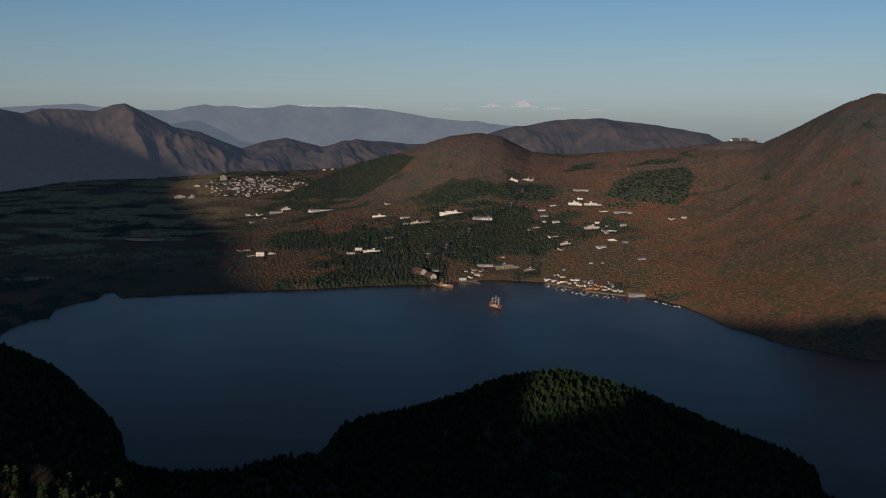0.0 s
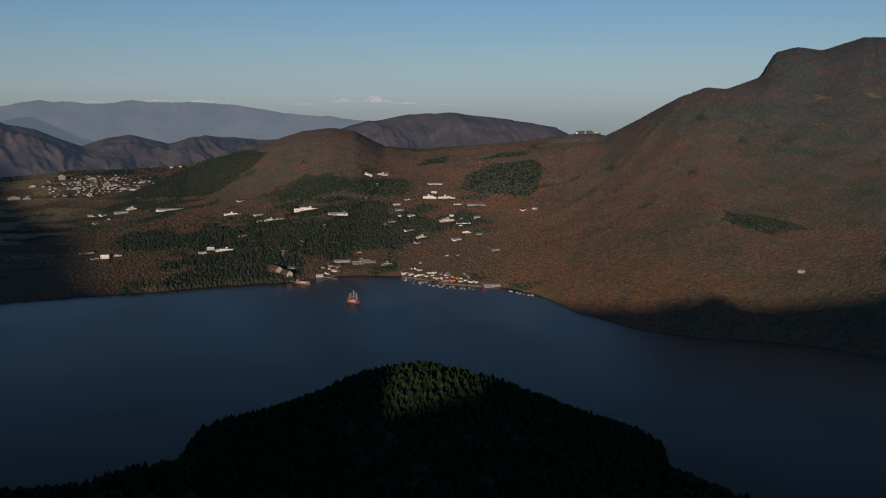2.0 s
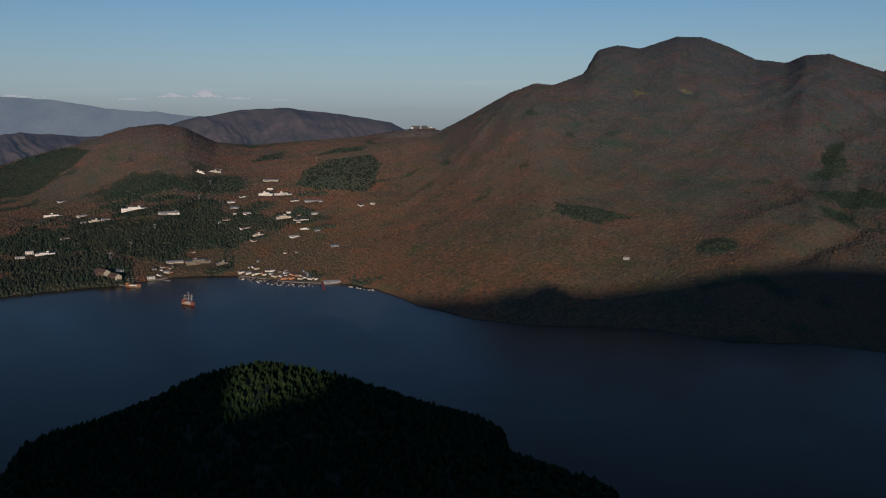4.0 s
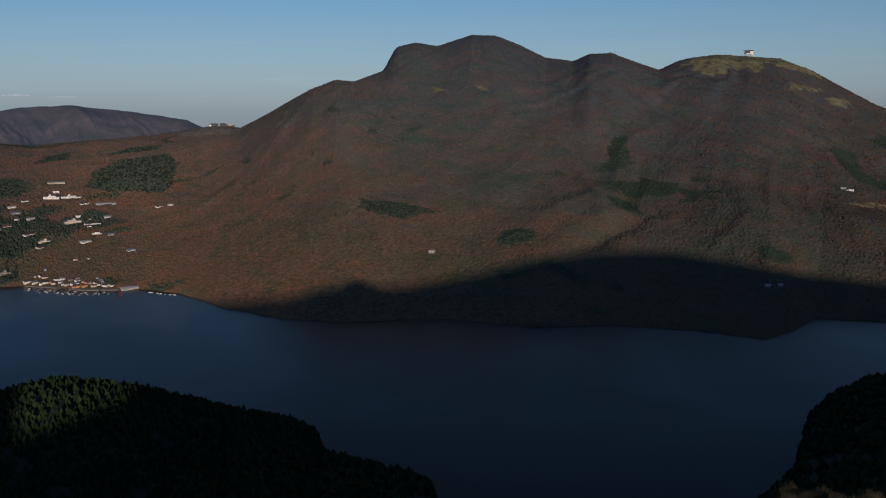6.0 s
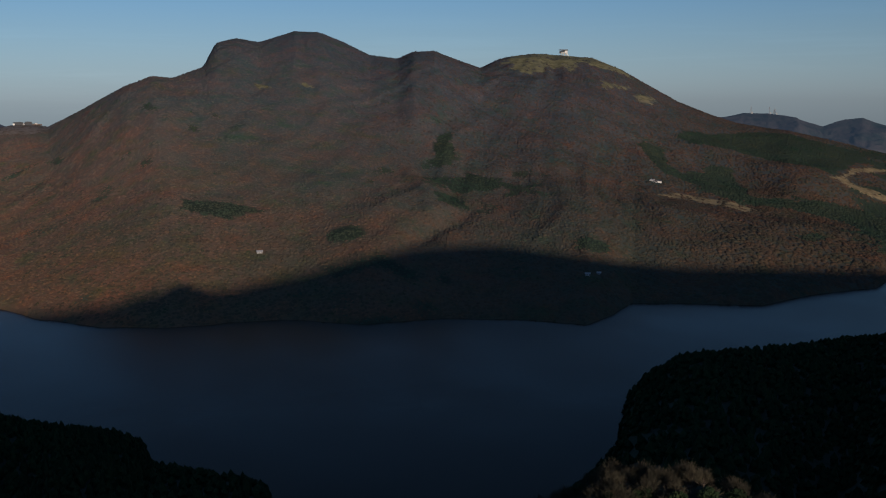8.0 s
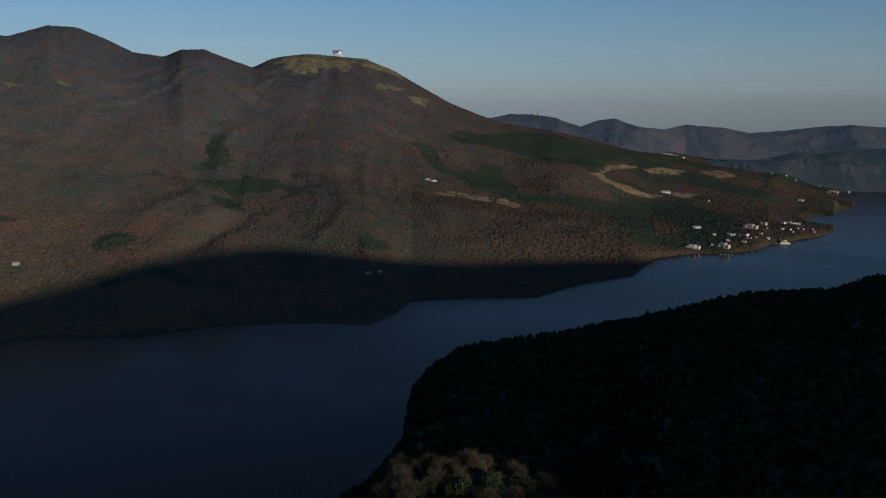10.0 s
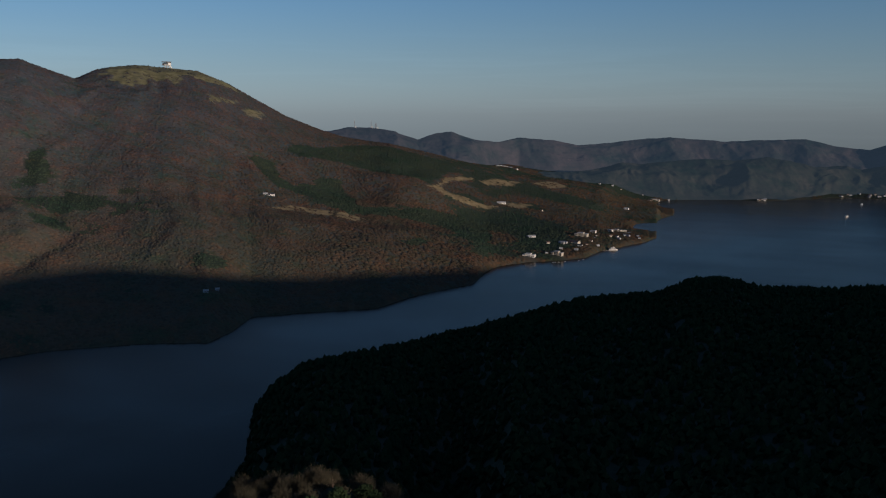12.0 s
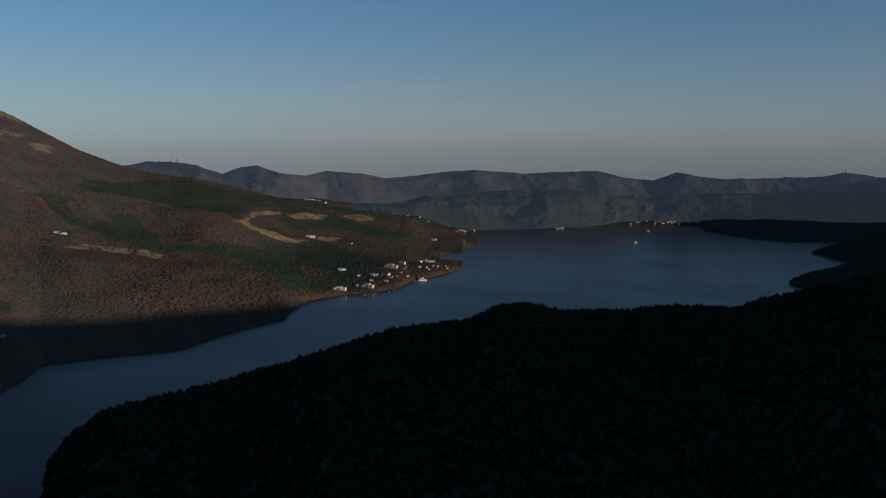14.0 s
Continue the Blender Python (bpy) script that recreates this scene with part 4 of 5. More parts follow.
def part(name, bm, material, parent, label=""):
    """Links a bmesh, or a mesh that is shared, as one mesh object under a thing or a part."""
    if isinstance(bm, bmesh.types.BMesh):
        me = bpy.data.meshes.new(name)
        bmesh.ops.recalc_face_normals(bm, faces=bm.faces)
        bm.to_mesh(me)
        bm.free()
        me.materials.append(material)
    else:
        me = bm
    ob = new(name, me)
    ob.parent = parent
    if label:
        ob["label"] = label
    return ob


def box(bm, x0, x1, y0, y1, z0, z1, taper=0.0):
    v = []
    for z, s in ((z0, 0), (z1, taper)):
        v.append([bm.verts.new(p) for p in ((x0 + s, y0 + s, z), (x1 - s, y0 + s, z), (x1 - s, y1 - s, z), (x0 + s, y1 - s, z))])
    a, b = v
    bm.faces.new(a[::-1])
    bm.faces.new(b)
    for k in range(4):
        bm.faces.new((a[k], a[(k + 1) % 4], b[(k + 1) % 4], b[k]))
    return bm


def boxed(*sizes, taper=0.0):
    return box(bmesh.new(), *sizes, taper=taper)


def prism(bm, points, y0, y1):
    """A solid with the outline of points (x, z), from y0 to y1."""
    a = [bm.verts.new((x, y0, z)) for x, z in points]
    b = [bm.verts.new((x, y1, z)) for x, z in points]
    bm.faces.new(a)
    bm.faces.new(b[::-1])
    for k in range(len(a)):
        bm.faces.new((a[k], b[k], b[(k + 1) % len(a)], a[(k + 1) % len(a)]))
    return bm


def rod(bm, p, q, r0, r1=None, sides=6, capped=True):
    p, q = Vector(p), Vector(q)
    m = (q - p).to_track_quat("Z", "Y").to_matrix()
    r1 = r0 if r1 is None else r1
    ends = []
    for c, r in ((p, r0), (q, r1)):
        ends.append([bm.verts.new(c + m @ Vector((r * math.cos(2 * math.pi * k / sides), r * math.sin(2 * math.pi * k / sides), 0))) for k in range(sides)])
    a, b = ends
    for k in range(sides):
        bm.faces.new((a[k], a[(k + 1) % sides], b[(k + 1) % sides], b[k]))
    if capped:
        bm.faces.new(a[::-1])
        bm.faces.new(b)
    return bm


def seat_at(b, r, size, turn=0.0):
    """The pose of a building whose front looks back over the lake, its foot set into the slope under it."""
    x, y = spot(b, r)
    s = size / 2
    z = [float(ground_at(np.array(x + dx), np.array(y + dy))) for dx in (-s, 0, s) for dy in (-s, 0, s)]
    z = 0.5 * min(z) + 0.5 * z[4]
    return pose(x, y, max(z, 0.4) - 0.4, 0, 0, -b + turn)


def windows(parent, w, d, z0, floors, columns, step=3.2, tall=1.5, glazed=0.24, x=0.0, y=0.0):
    gap = w / columns
    pane = bpy.data.meshes.new("window")
    bm = boxed(-gap * glazed, gap * glazed, -0.08, 0.06, 0, tall)
    bm.to_mesh(pane)
    bm.free()
    pane.materials.append(GLASS)
    for f in range(floors):
        for c in range(columns):
            part("window", pane, GLASS, parent).location = (x - w / 2 + gap * (c + 0.5), y - d / 2, z0 + 0.9 + f * step)


def hotel(name, label, w, d, h, wall, roof, lift, glazed=0.24, lean=1):
    """A stepped, flat-roofed hotel: a main block and, where it is broad, two lower wings, with eaves, balconies, rows of windows and a lift house."""
    root = tagged(new(name), label, "hotel")
    root.empty_display_size = 1
    blocks = [("wall", 0.0, 0.0, w, h)]
    if w > 20:
        blocks = [("wall", -0.04 * lean * w, 0.0, 0.46 * w, h), ("wing", -0.385 * lean * w, -1.6, 0.23 * w - 0.1, max(3.6, h - 3.2)), ("wing", 0.345 * lean * w, 1.4, 0.31 * w - 0.1, max(3.6, h * 0.72))]
    for kind, x, y, wide, high in blocks:
        block = part(kind, boxed(x - wide / 2, x + wide / 2, y - d / 2, y + d / 2, -4, high), wall, root)
        part("roof", boxed(x - wide / 2 - 0.5, x + wide / 2 + 0.5, y - d / 2 - 0.9, y + d / 2 + 0.5, high, high + 0.55), roof, block)
        floors = max(1, int((high - 0.6) / 3.0))
        windows(block, wide * 0.94, d, 0.2, floors, max(2, min(9, int(wide / 3.6))), 3.0, 1.1 + glazed * 1.2, glazed, x, y)
        for f in range(1, floors):
            part("balcony", boxed(x - wide * 0.47, x + wide * 0.47, y - d / 2 - 1.0, y - d / 2 + 0.02, f * 3.0 - 0.1, f * 3.0 + 0.2), wall, block)
    if lift:
        x = 0.1 * lean * w
        tower = part("lift_house", boxed(x - lift / 2, x + lift / 2, -lift / 3, lift / 3, h + 0.55, h + 0.55 + lift * 0.55), wall, root)
        part("roof", boxed(x - lift / 2 - 0.3, x + lift / 2 + 0.3, -lift / 3 - 0.3, lift / 3 + 0.3, h + 0.55 + lift * 0.55, h + 0.9 + lift * 0.55), roof, tower)
    return root


def gabled(name, label, category, w, d, h, wall, roof, columns=3):
    """A pitched-roofed house or hall, its ridge along its width."""
    root = tagged(new(name), label, category)
    eave = h * 0.62
    bm = bmesh.new()
    v = [[bm.verts.new((x, y, z)) for y, z in ((-d / 2, -3), (d / 2, -3), (d / 2, eave), (0, h - 0.3), (-d / 2, eave))] for x in (-w / 2, w / 2)]
    bm.faces.new(v[0])
    bm.faces.new(v[1][::-1])
    for k in range(5):
        bm.faces.new((v[0][k], v[0][(k + 1) % 5], v[1][(k + 1) % 5], v[1][k]))
    part("wall", bm, wall, root)
    bm = bmesh.new()
    o, lip = 0.6, 0.35
    low = eave - o * (h - eave) / (d / 2)
    for s in (-1, 1):
        quad = [(-w / 2 - o, s * (d / 2 + o), low), (w / 2 + o, s * (d / 2 + o), low), (w / 2 + o, 0, h), (-w / 2 - o, 0, h)]
        top = [bm.verts.new((x, y, z + lip)) for x, y, z in quad]
        under = [bm.verts.new(p) for p in quad]
        bm.faces.new(top if s < 0 else top[::-1])
        bm.faces.new(under[::-1] if s < 0 else under)
        for k in range(4):
            bm.faces.new((top[k], top[(k + 1) % 4], under[(k + 1) % 4], under[k]))
    part("roof", bm, roof, root)
    windows(root, w * 0.9, d, 0.2, max(1, int(eave / 3)), columns, 2.9, 1.1)
    if w > 12:
        # a lower lean-to on the front, under a roof of its own
        x0, x1, reach = -w * 0.42, -w * 0.08, min(4.0, d * 0.35)
        porch = part("lean_to", boxed(x0, x1, -d / 2 - reach, -d / 2 + 0.05, -3, eave * 0.62), wall, root)
        part("roof", prism(bmesh.new(), [(-d / 2 - reach - 0.5, eave * 0.58), (-d / 2 + 0.1, eave * 0.92), (-d / 2 + 0.1, eave * 0.99), (-d / 2 - reach - 0.5, eave * 0.66)], x0 - 0.4, x1 + 0.4), roof, porch).matrix_local = Matrix(((0, 1, 0, 0), (1, 0, 0, 0), (0, 0, 1, 0), (0, 0, 0, 1)))
        part("window", boxed(x0 + 0.8, x1 - 0.8, -d / 2 - reach - 0.07, -d / 2 - reach + 0.05, 0.8, max(1.4, eave * 0.45)), GLASS, porch)
    part("door", boxed(w * 0.36, w * 0.36 + 1.1, -d / 2 - 0.09, -d / 2 + 0.05, 0.1, 2.2), TIMBER, root)
    return root


rng = random.Random(4)
for k, (b, r, w, h) in enumerate(HOTELS):
    h = max(h * 0.68, 5)
    wall = FINS if k in (15, 16) else (WHITE, WHITE, CREAM, WHITE)[k % 4]
    root = hotel("hotel", "white multi-storey hotel with flat roof among trees" if wall == WHITE else "tan lakeside hotel with rows of balconies" if wall == FINS else "cream multi-storey hotel with balconies among trees", w, min(18, max(9, w * 0.4)), h, wall, BLUE_ROOF if k in (15, 16) else (GREY, SLATE, PALE_ROOF)[k % 3], 5 if w > 22 else 0, 0.4 if k in (15, 16) else 0.2 + 0.08 * (k % 3), (1, -1)[k % 2])
    root.matrix_world = seat_at(b, r, w * 0.6, rng.uniform(-14, 14))
for k, (b, r, w, h) in enumerate(HALLS):
    wall, roof = (WHITE, GREY, CREAM)[k % 3], (PALE_ROOF, PALE_ROOF, RUST_ROOF, PALE_ROOF, SLATE)[k % 5]
    root = gabled("hall", "long low hall with a pale pitched metal roof" if roof == PALE_ROOF else "long low hall with a dark pitched roof", "hall", w, min(20, max(9, w * 0.45)), max(4.5, h * 0.7), wall, roof, max(4, min(12, w // 5)))
    root.matrix_world = seat_at(b, r, w * 0.6, rng.uniform(-12, 12))
HOUSE_LOOKS = ((WHITE, SLATE, "white house with a dark pitched roof among trees"), (WHITE, PALE_ROOF, "white house with a pale metal roof among trees"),
               (CREAM, RUST_ROOF, "cream house with a red-brown pitched roof"), (GREY, BLUE_ROOF, "grey house with a blue-grey pitched roof"))
for sites in (HOUSES, HOUSES2):
    for k, (b, r, w, h) in enumerate(sites):
        wall, roof, label = HOUSE_LOOKS[k % 4]
        root = gabled("house", label, "house", w, max(7, min(12, w * 0.7)), max(4.5, h * 0.7), wall, roof)
        root.matrix_world = seat_at(b, r, w * 0.6, rng.uniform(-30, 30))
HARBOUR_LOOKS = ((WHITE, SLATE, "white lakeside house with a dark roof by the harbour"), (WHITE, BLUE_ROOF, "white lakeside shop with a blue-grey roof"),
                 (ORANGE, RUST_ROOF, "orange lakeside restaurant with a red-brown roof"), (CREAM, RUST_ROOF, "cream boathouse with a red-brown roof by the water"))
for k, (b, r, w, h) in enumerate(HARBOUR):
    wall, roof, label = HARBOUR_LOOKS[(0, 1, 0, 3, 0, 1, 2, 2, 2, 0, 3, 1, 0, 3, 1, 0, 3)[k]]
    root = gabled("lakeside_house", label, "house", w, max(7, min(12, w * 0.75)), max(5, h * 0.75), wall, roof)
    root.matrix_world = seat_at(b, max(r, float(curve_at(SHORE, b)[0]) + 14), w * 0.5, rng.uniform(-35, 35))

for k in range(24):
    b = rng.choice((rng.uniform(6.6, 8.9), rng.uniform(9.0, 11.6), rng.uniform(9.2, 11.2), rng.uniform(1.0, 2.6)))
    r = float(curve_at(SHORE, b)[0]) + rng.uniform(14, 52)
    wall, roof, label = (*HARBOUR_LOOKS, HOUSE_LOOKS[0], HOUSE_LOOKS[3])[rng.choice((0, 0, 1, 2, 3, 4, 5))]
    root = gabled("lakeside_hut", label.replace("house", "hut").replace(" among trees", " by the shore"), "hut", rng.uniform(4, 9), rng.uniform(4, 6), rng.uniform(3.5, 6), wall, roof, 2)
    root.matrix_world = seat_at(b, r, 5, rng.uniform(-60, 60))

# the town in the far valley: a few blocks, and many small houses
for k, (b, r, w, h) in enumerate(TOWN):
    root = hotel("apartment_block", "pale apartment block in the far valley town", w, 12, max(6, h), (GREY, CREAM)[k % 2], GREY, 0)
    root.matrix_world = seat_at(b, r, w * 0.6, rng.uniform(-10, 10))
models = []
TOWN_LOOKS = ((WHITE, SLATE, "white house with a dark pitched roof"), (GREY, PALE_ROOF, "grey house with a pale metal roof"), (CREAM, RUST_ROOF, "cream house with a red-brown pitched roof"), (GREY, BLUE_ROOF, "grey house with a blue-grey pitched roof"))
for wall, roof, label in TOWN_LOOKS:
    models.append(gabled("town_house", label.replace(" among trees", "") + " in the valley town", "house", 10, 8, 7, wall, roof, 2))
    models[-1]["group"] = "houses of the valley town"
for k in range(190):
    u, v = rng.gauss(0, 1), rng.gauss(0, 1)
    b, r = -12.0 + 1.5 * u, 3330 + 95 * v + 25 * u
    if not (-15.6 < b < -8.4 and 3130 < r < 3560):
        b, r = rng.uniform(-14.5, -9), rng.uniform(3250, 3480)
    m = seat_at(b, r, 8, rng.uniform(-40, 40)) @ Matrix.Diagonal((*(rng.uniform(0.42, 0.85),) * 3, 1))
    if k < 4:
        models[k].matrix_world = m
    else:
        copy = copy_thing(models[k % 4], m)
        copy.matrix_world = m

# the southern resort and its shore
for k, (b, r, w, h) in enumerate(SOUTHHOTELS):
    if r < 4000:
        root = hotel("resort_hotel", "white resort hotel with flat roof near the lake shore" if k % 2 else "cream resort hotel with balconies near the lake shore", w, min(16, max(8, w * 0.4)), max(6, h * 0.85), (CREAM, WHITE)[k % 2], (PALE_ROOF, GREY)[k % 2], 0, 0.44)
        root.matrix_world = seat_at(b, r, w * 0.6, rng.uniform(-40, 10))
for k, (b, r, w, h) in enumerate(SOUTHHOUSES):
    if r < 4000:
        wall, roof, label = HOUSE_LOOKS[(k + 1) % 4]
        root = gabled("villa", label, "house", w, max(7, min(12, w * 0.7)), max(5, h), wall, roof)
        root.matrix_world = seat_at(b, r, w * 0.6, rng.uniform(-40, 20))
for b, r, w, h in SHADED:
    root = gabled("boathouse", "grey boathouse in the shade of the rim", "boathouse", w, 7, 5, GREY, PALE_ROOF)
    root.matrix_world = seat_at(b, r, 6, 0)
for k in range(26):
    b = rng.choice((91.4, 92.0, 92.9, 93.4, 94.3, 86.9)) + rng.uniform(-0.45, 0.45)
    r = float(curve_at(SHORE, b)[0]) + rng.uniform(12, 60)
    wall, roof, label = TOWN_LOOKS[k % 4]
    copy = copy_thing(models[k % 4], Matrix())
    copy.matrix_world = seat_at(b, r, 8, rng.uniform(-40, 40)) @ Matrix.Diagonal((0.9, 0.9, 0.9, 1))
    tagged(copy, label.replace(" among trees", "") + " on the far shore", "house", "houses on the far shore")

for k in range(30):
    if k < 20:
        b, r = rng.uniform(73.4, 79.6), 0
        r = float(curve_at(SHORE, b)[0]) + rng.uniform(30, 190)
    else:
        b, r = rng.uniform(76.5, 81.4), rng.uniform(3750, 4030)
    wall, roof, label = TOWN_LOOKS[k % 4]
    copy = copy_thing(models[k % 4], Matrix())
    copy.matrix_world = seat_at(b, r, 8, rng.uniform(-40, 40)) @ Matrix.Translation((0, 0, 1.0)) @ Matrix.Diagonal((*(rng.uniform(0.55, 0.9),) * 3, 1))
    tagged(copy, label + " among trees by the resort", "house", "houses of the lakeside resort")


# the landing's terminal: two brown-roofed wings with lit gables
def terminal_wing(w, d, h):
    root = gabled("ferry_terminal", "timber ferry terminal wing with a broad brown gabled roof", "terminal", w, d, h, TIMBER, RUST_ROOF, 5)
    part("gable_front", prism(bmesh.new(), [(-d * 0.48, 0.2), (d * 0.48, 0.2), (d * 0.48, h * 0.58), (0, h * 0.95), (-d * 0.48, h * 0.58)], -0.2, 0.2), CREAM, root, "cream gable front with dark windows").matrix_local = pose(w / 2 + 0.25, 0, 0, 0, 0, 90)
    return root


terminal_wing(30, 16, 14).matrix_world = seat_at(-1.45, 1945, 16, -55)
terminal_wing(26, 15, 13).matrix_world = seat_at(-0.75, 1918, 16, -60)


# ---- ropeway ----
def pylon():
    root = tagged(new("ropeway_pylon"), "grey steel ropeway pylon with a crossarm", "pylon", "ropeway pylons")
    for sx in (-1, 1):
        part("leg", rod(bmesh.new(), (sx * 3, 0, -2), (sx * 1.2, 0, 22), 0.55, 0.4), STEEL, root)
    part("crossarm", boxed(-7, 7, -0.7, 0.7, 21, 22.6), STEEL, root)
    part("brace", rod(bmesh.new(), (-2.2, 0, 9), (2.2, 0, 9), 0.3), STEEL, root)
    for sx in (-1, 1):
        part("sheave", boxed(sx * 6.4 - 0.5, sx * 6.4 + 0.5, -2.5, 2.5, 22.6, 23.4), SLATE, root)
    return root


tops = []
first = pylon()
for k, (b, r) in enumerate(ROPE):
    m = seat_at(b, r, 4, -25) @ Matrix.Scale(0.75, 4)
    if k:
        copy_thing(first, m)
    else:
        first.matrix_world = m
    tops.append(m @ Vector((0, 0, 23)))
for sx in (-1, 1):
    bm = bmesh.new()
    for p, q in zip(tops[:-1], tops[1:]):
        side = Vector((6.4 * sx, 0, 0))
        mid = (p + q) / 2 - Vector((0, 0, 2.5))
        rod(bm, p + side, mid + side, 0.12, None, 4)
        rod(bm, mid + side, q + side, 0.12, None, 4)
    me = bpy.data.meshes.new("cable")
    bm.to_mesh(me)
    bm.free()
    me.materials.append(STEEL)
    tagged(new("ropeway_cable", me), "steel ropeway cable strung between pylons", "cable")
red = copy_thing(first, seat_at(11.62, 2880, 4, 0) @ Matrix.Scale(0.75, 4))
tagged(red, "red and grey steel ropeway pylon on the slope", "pylon", "ropeway pylons")


# the old summit station, raised on columns
def summit_station():
    root = tagged(new("summit_station"), "white concrete ropeway station raised on columns on a summit", "station")
    for sx in (-1, 0, 1):
        for sy in (-1, 1):
            part("column", boxed(sx * 8 - 1.1, sx * 8 + 1.1, sy * 5 - 1.1, sy * 5 + 1.1, -4, 12), GREY, root)
    part("floor_slab", boxed(-9, 13, -7.5, 7.5, 10, 12.5), WHITE, root)
    bm = bmesh.new()
    prism(bm, [(-13, 12.5), (13, 12.5), (14, 21), (-14, 19)], -7, 7)
    part("hall", bm, GLASS, root, "dark glazed station hall")
    part("side_wall", boxed(4, 13.2, -7.4, -6.9, 12.5, 19), WHITE, root, "white concrete side wall")
    part("roof", boxed(-16, 15, -9, 9, 21, 23), SLATE, root)
    part("machine_loft", boxed(-15, -7, -6, 6, 10, 13), TIMBER, root, "dark machine loft under the hall")
    part("stair", prism(bmesh.new(), [(9, 10), (20, -4), (22, -4), (12, 12)], -2.5, 2.5), WHITE, root)
    return root


sb, sr = 50.40, 3790
m = seat_at(sb, sr, 10, 8)
summit_station().matrix_world = m @ Matrix.Scale(1.15, 4)


# the crater station and its terraces on the saddle
TARRED = plain("dark_tarred_cladding", (0.045, 0.045, 0.050), 0.7)


def crater_station():
    root = tagged(new("crater_station"), "dark flat-roofed ropeway station with glazed decks on a bare saddle", "station")
    part("hall", boxed(-40, -14, -10, 10, -3, 6.5), TARRED, root)
    part("roof", prism(bmesh.new(), [(-43, 6.5), (-12, 6.5), (-13, 8.4), (-20, 10), (-36, 9.6), (-42, 8)], -12, 12), TARRED, root, "low arched dark roof with deep eaves")
    part("deck", boxed(-14, -8, -8, 8, -3, 5), GREY, root, "grey linking deck")
    part("upper_hall", prism(bmesh.new(), [(-8, -3), (14, -3), (14, 8), (11, 10.5), (0, 11.5), (-7, 9.5)], -9, 9), TARRED, root, "dark upper hall with a low arched roof")
    part("porch", boxed(-44, -38, -11.5, -6, -3, 4), WHITE, root, "white porch wall")
    part("terrace", boxed(14, 44, -8, 8, -4, 0.5), TIMBER, root, "brown terrace")
    part("kiosk", boxed(22, 30, -5, 5, 0.5, 3.8), WHITE, root)
    part("kiosk_roof", boxed(21, 31, -6, 6, 3.8, 4.3), SLATE, root)
    windows(root, 44, 20, 0, 2, 9, 3.0, 1.8)
    return root


crater_station().matrix_world = seat_at(18.35, 3282, 30, 4) @ Matrix.Translation((0, 0, 3.5)) @ Matrix.Diagonal((1, 1, 0.8, 1))


# ---- masts on the southern ridge ----
def mast(h, w):
    root = tagged(new("radio_mast"), "thin steel lattice radio mast on a wooded ridge", "mast", "masts on the ridge")
    for sx in (-1, 1):
        for sy in (-1, 1):
            part("leg", rod(bmesh.new(), (sx * w, sy * w, -6), (sx * w * 0.5, sy * w * 0.5, h), 0.7, 0.5, 4), STEEL, root)
    bm = bmesh.new()
    n = 8
    for k in range(n):
        z0, z1 = h * k / n, h * (k + 1) / n
        s0, s1 = w * (1 - 0.5 * k / n), w * (1 - 0.5 * (k + 1) / n)
        for sy in (-1, 1):
            rod(bm, (-s0, sy * s0, z0), (s1, sy * s1, z1), 0.25, None, 4)
            rod(bm, (s0, sy * s0, z0), (-s1, sy * s1, z1), 0.25, None, 4)
    part("lattice", bm, STEEL, root)
    part("antenna", rod(bmesh.new(), (0, 0, h - 1), (0, 0, h + 8), 0.45, 0.25, 5), STEEL, root)
    part("equipment_hut", boxed(w + 1, w + 6, -2.4, 2.4, -6, 2.6), GREY, root, "grey equipment hut at the foot")
    part("platform", boxed(-w * 0.8, w * 0.8, -w * 0.8, w * 0.8, h * 0.72, h * 0.76), STEEL, root)
    return root


for b, r, h, w in ((61.6, 4140, 24, 1.8), (62.64, 4140, 25, 1.7), (62.93, 4140, 20, 5.5), (103.3, 4790, 18, 1.8)):
    line = curve_at(SOUTH, b)
    x, y = spot(b, r)
    mast(h, w).matrix_world = pose(x, y, float(line[1]) + 3, 0, 0, -b)


# ---- ships and boats ----
def loft(bm, rows):
    """A skin over closed rows of points."""
    made = [[bm.verts.new(p) for p in row] for row in rows]
    for a, b in zip(made[:-1], made[1:]):
        for k in range(len(a)):
            bm.faces.new((a[k], a[(k + 1) % len(a)], b[(k + 1) % len(b)], b[k]))
    bm.faces.new(made[0][::-1])
    bm.faces.new(made[-1])
    return bm


def hull(bm, length, beam, depth, sheer, draught=1.0, stern=0.75):
    rows = []
    for k in range(9):
        t = k / 8
        x = (t - 0.5) * length
        wide = beam / 2 * min(1, stern + (1 - stern) * t / 0.3) * (1 - max(0, (t - 0.55) / 0.45) ** 2) + 0.08
        top = depth + sheer * (2 * t - 0.9) ** 2
        rows.append([(x, -wide, top), (x, -wide * 0.85, 0.2), (x, -wide * 0.3, -draught), (x, wide * 0.3, -draught), (x, wide * 0.85, 0.2), (x, wide, top)])
    return loft(bm, rows)


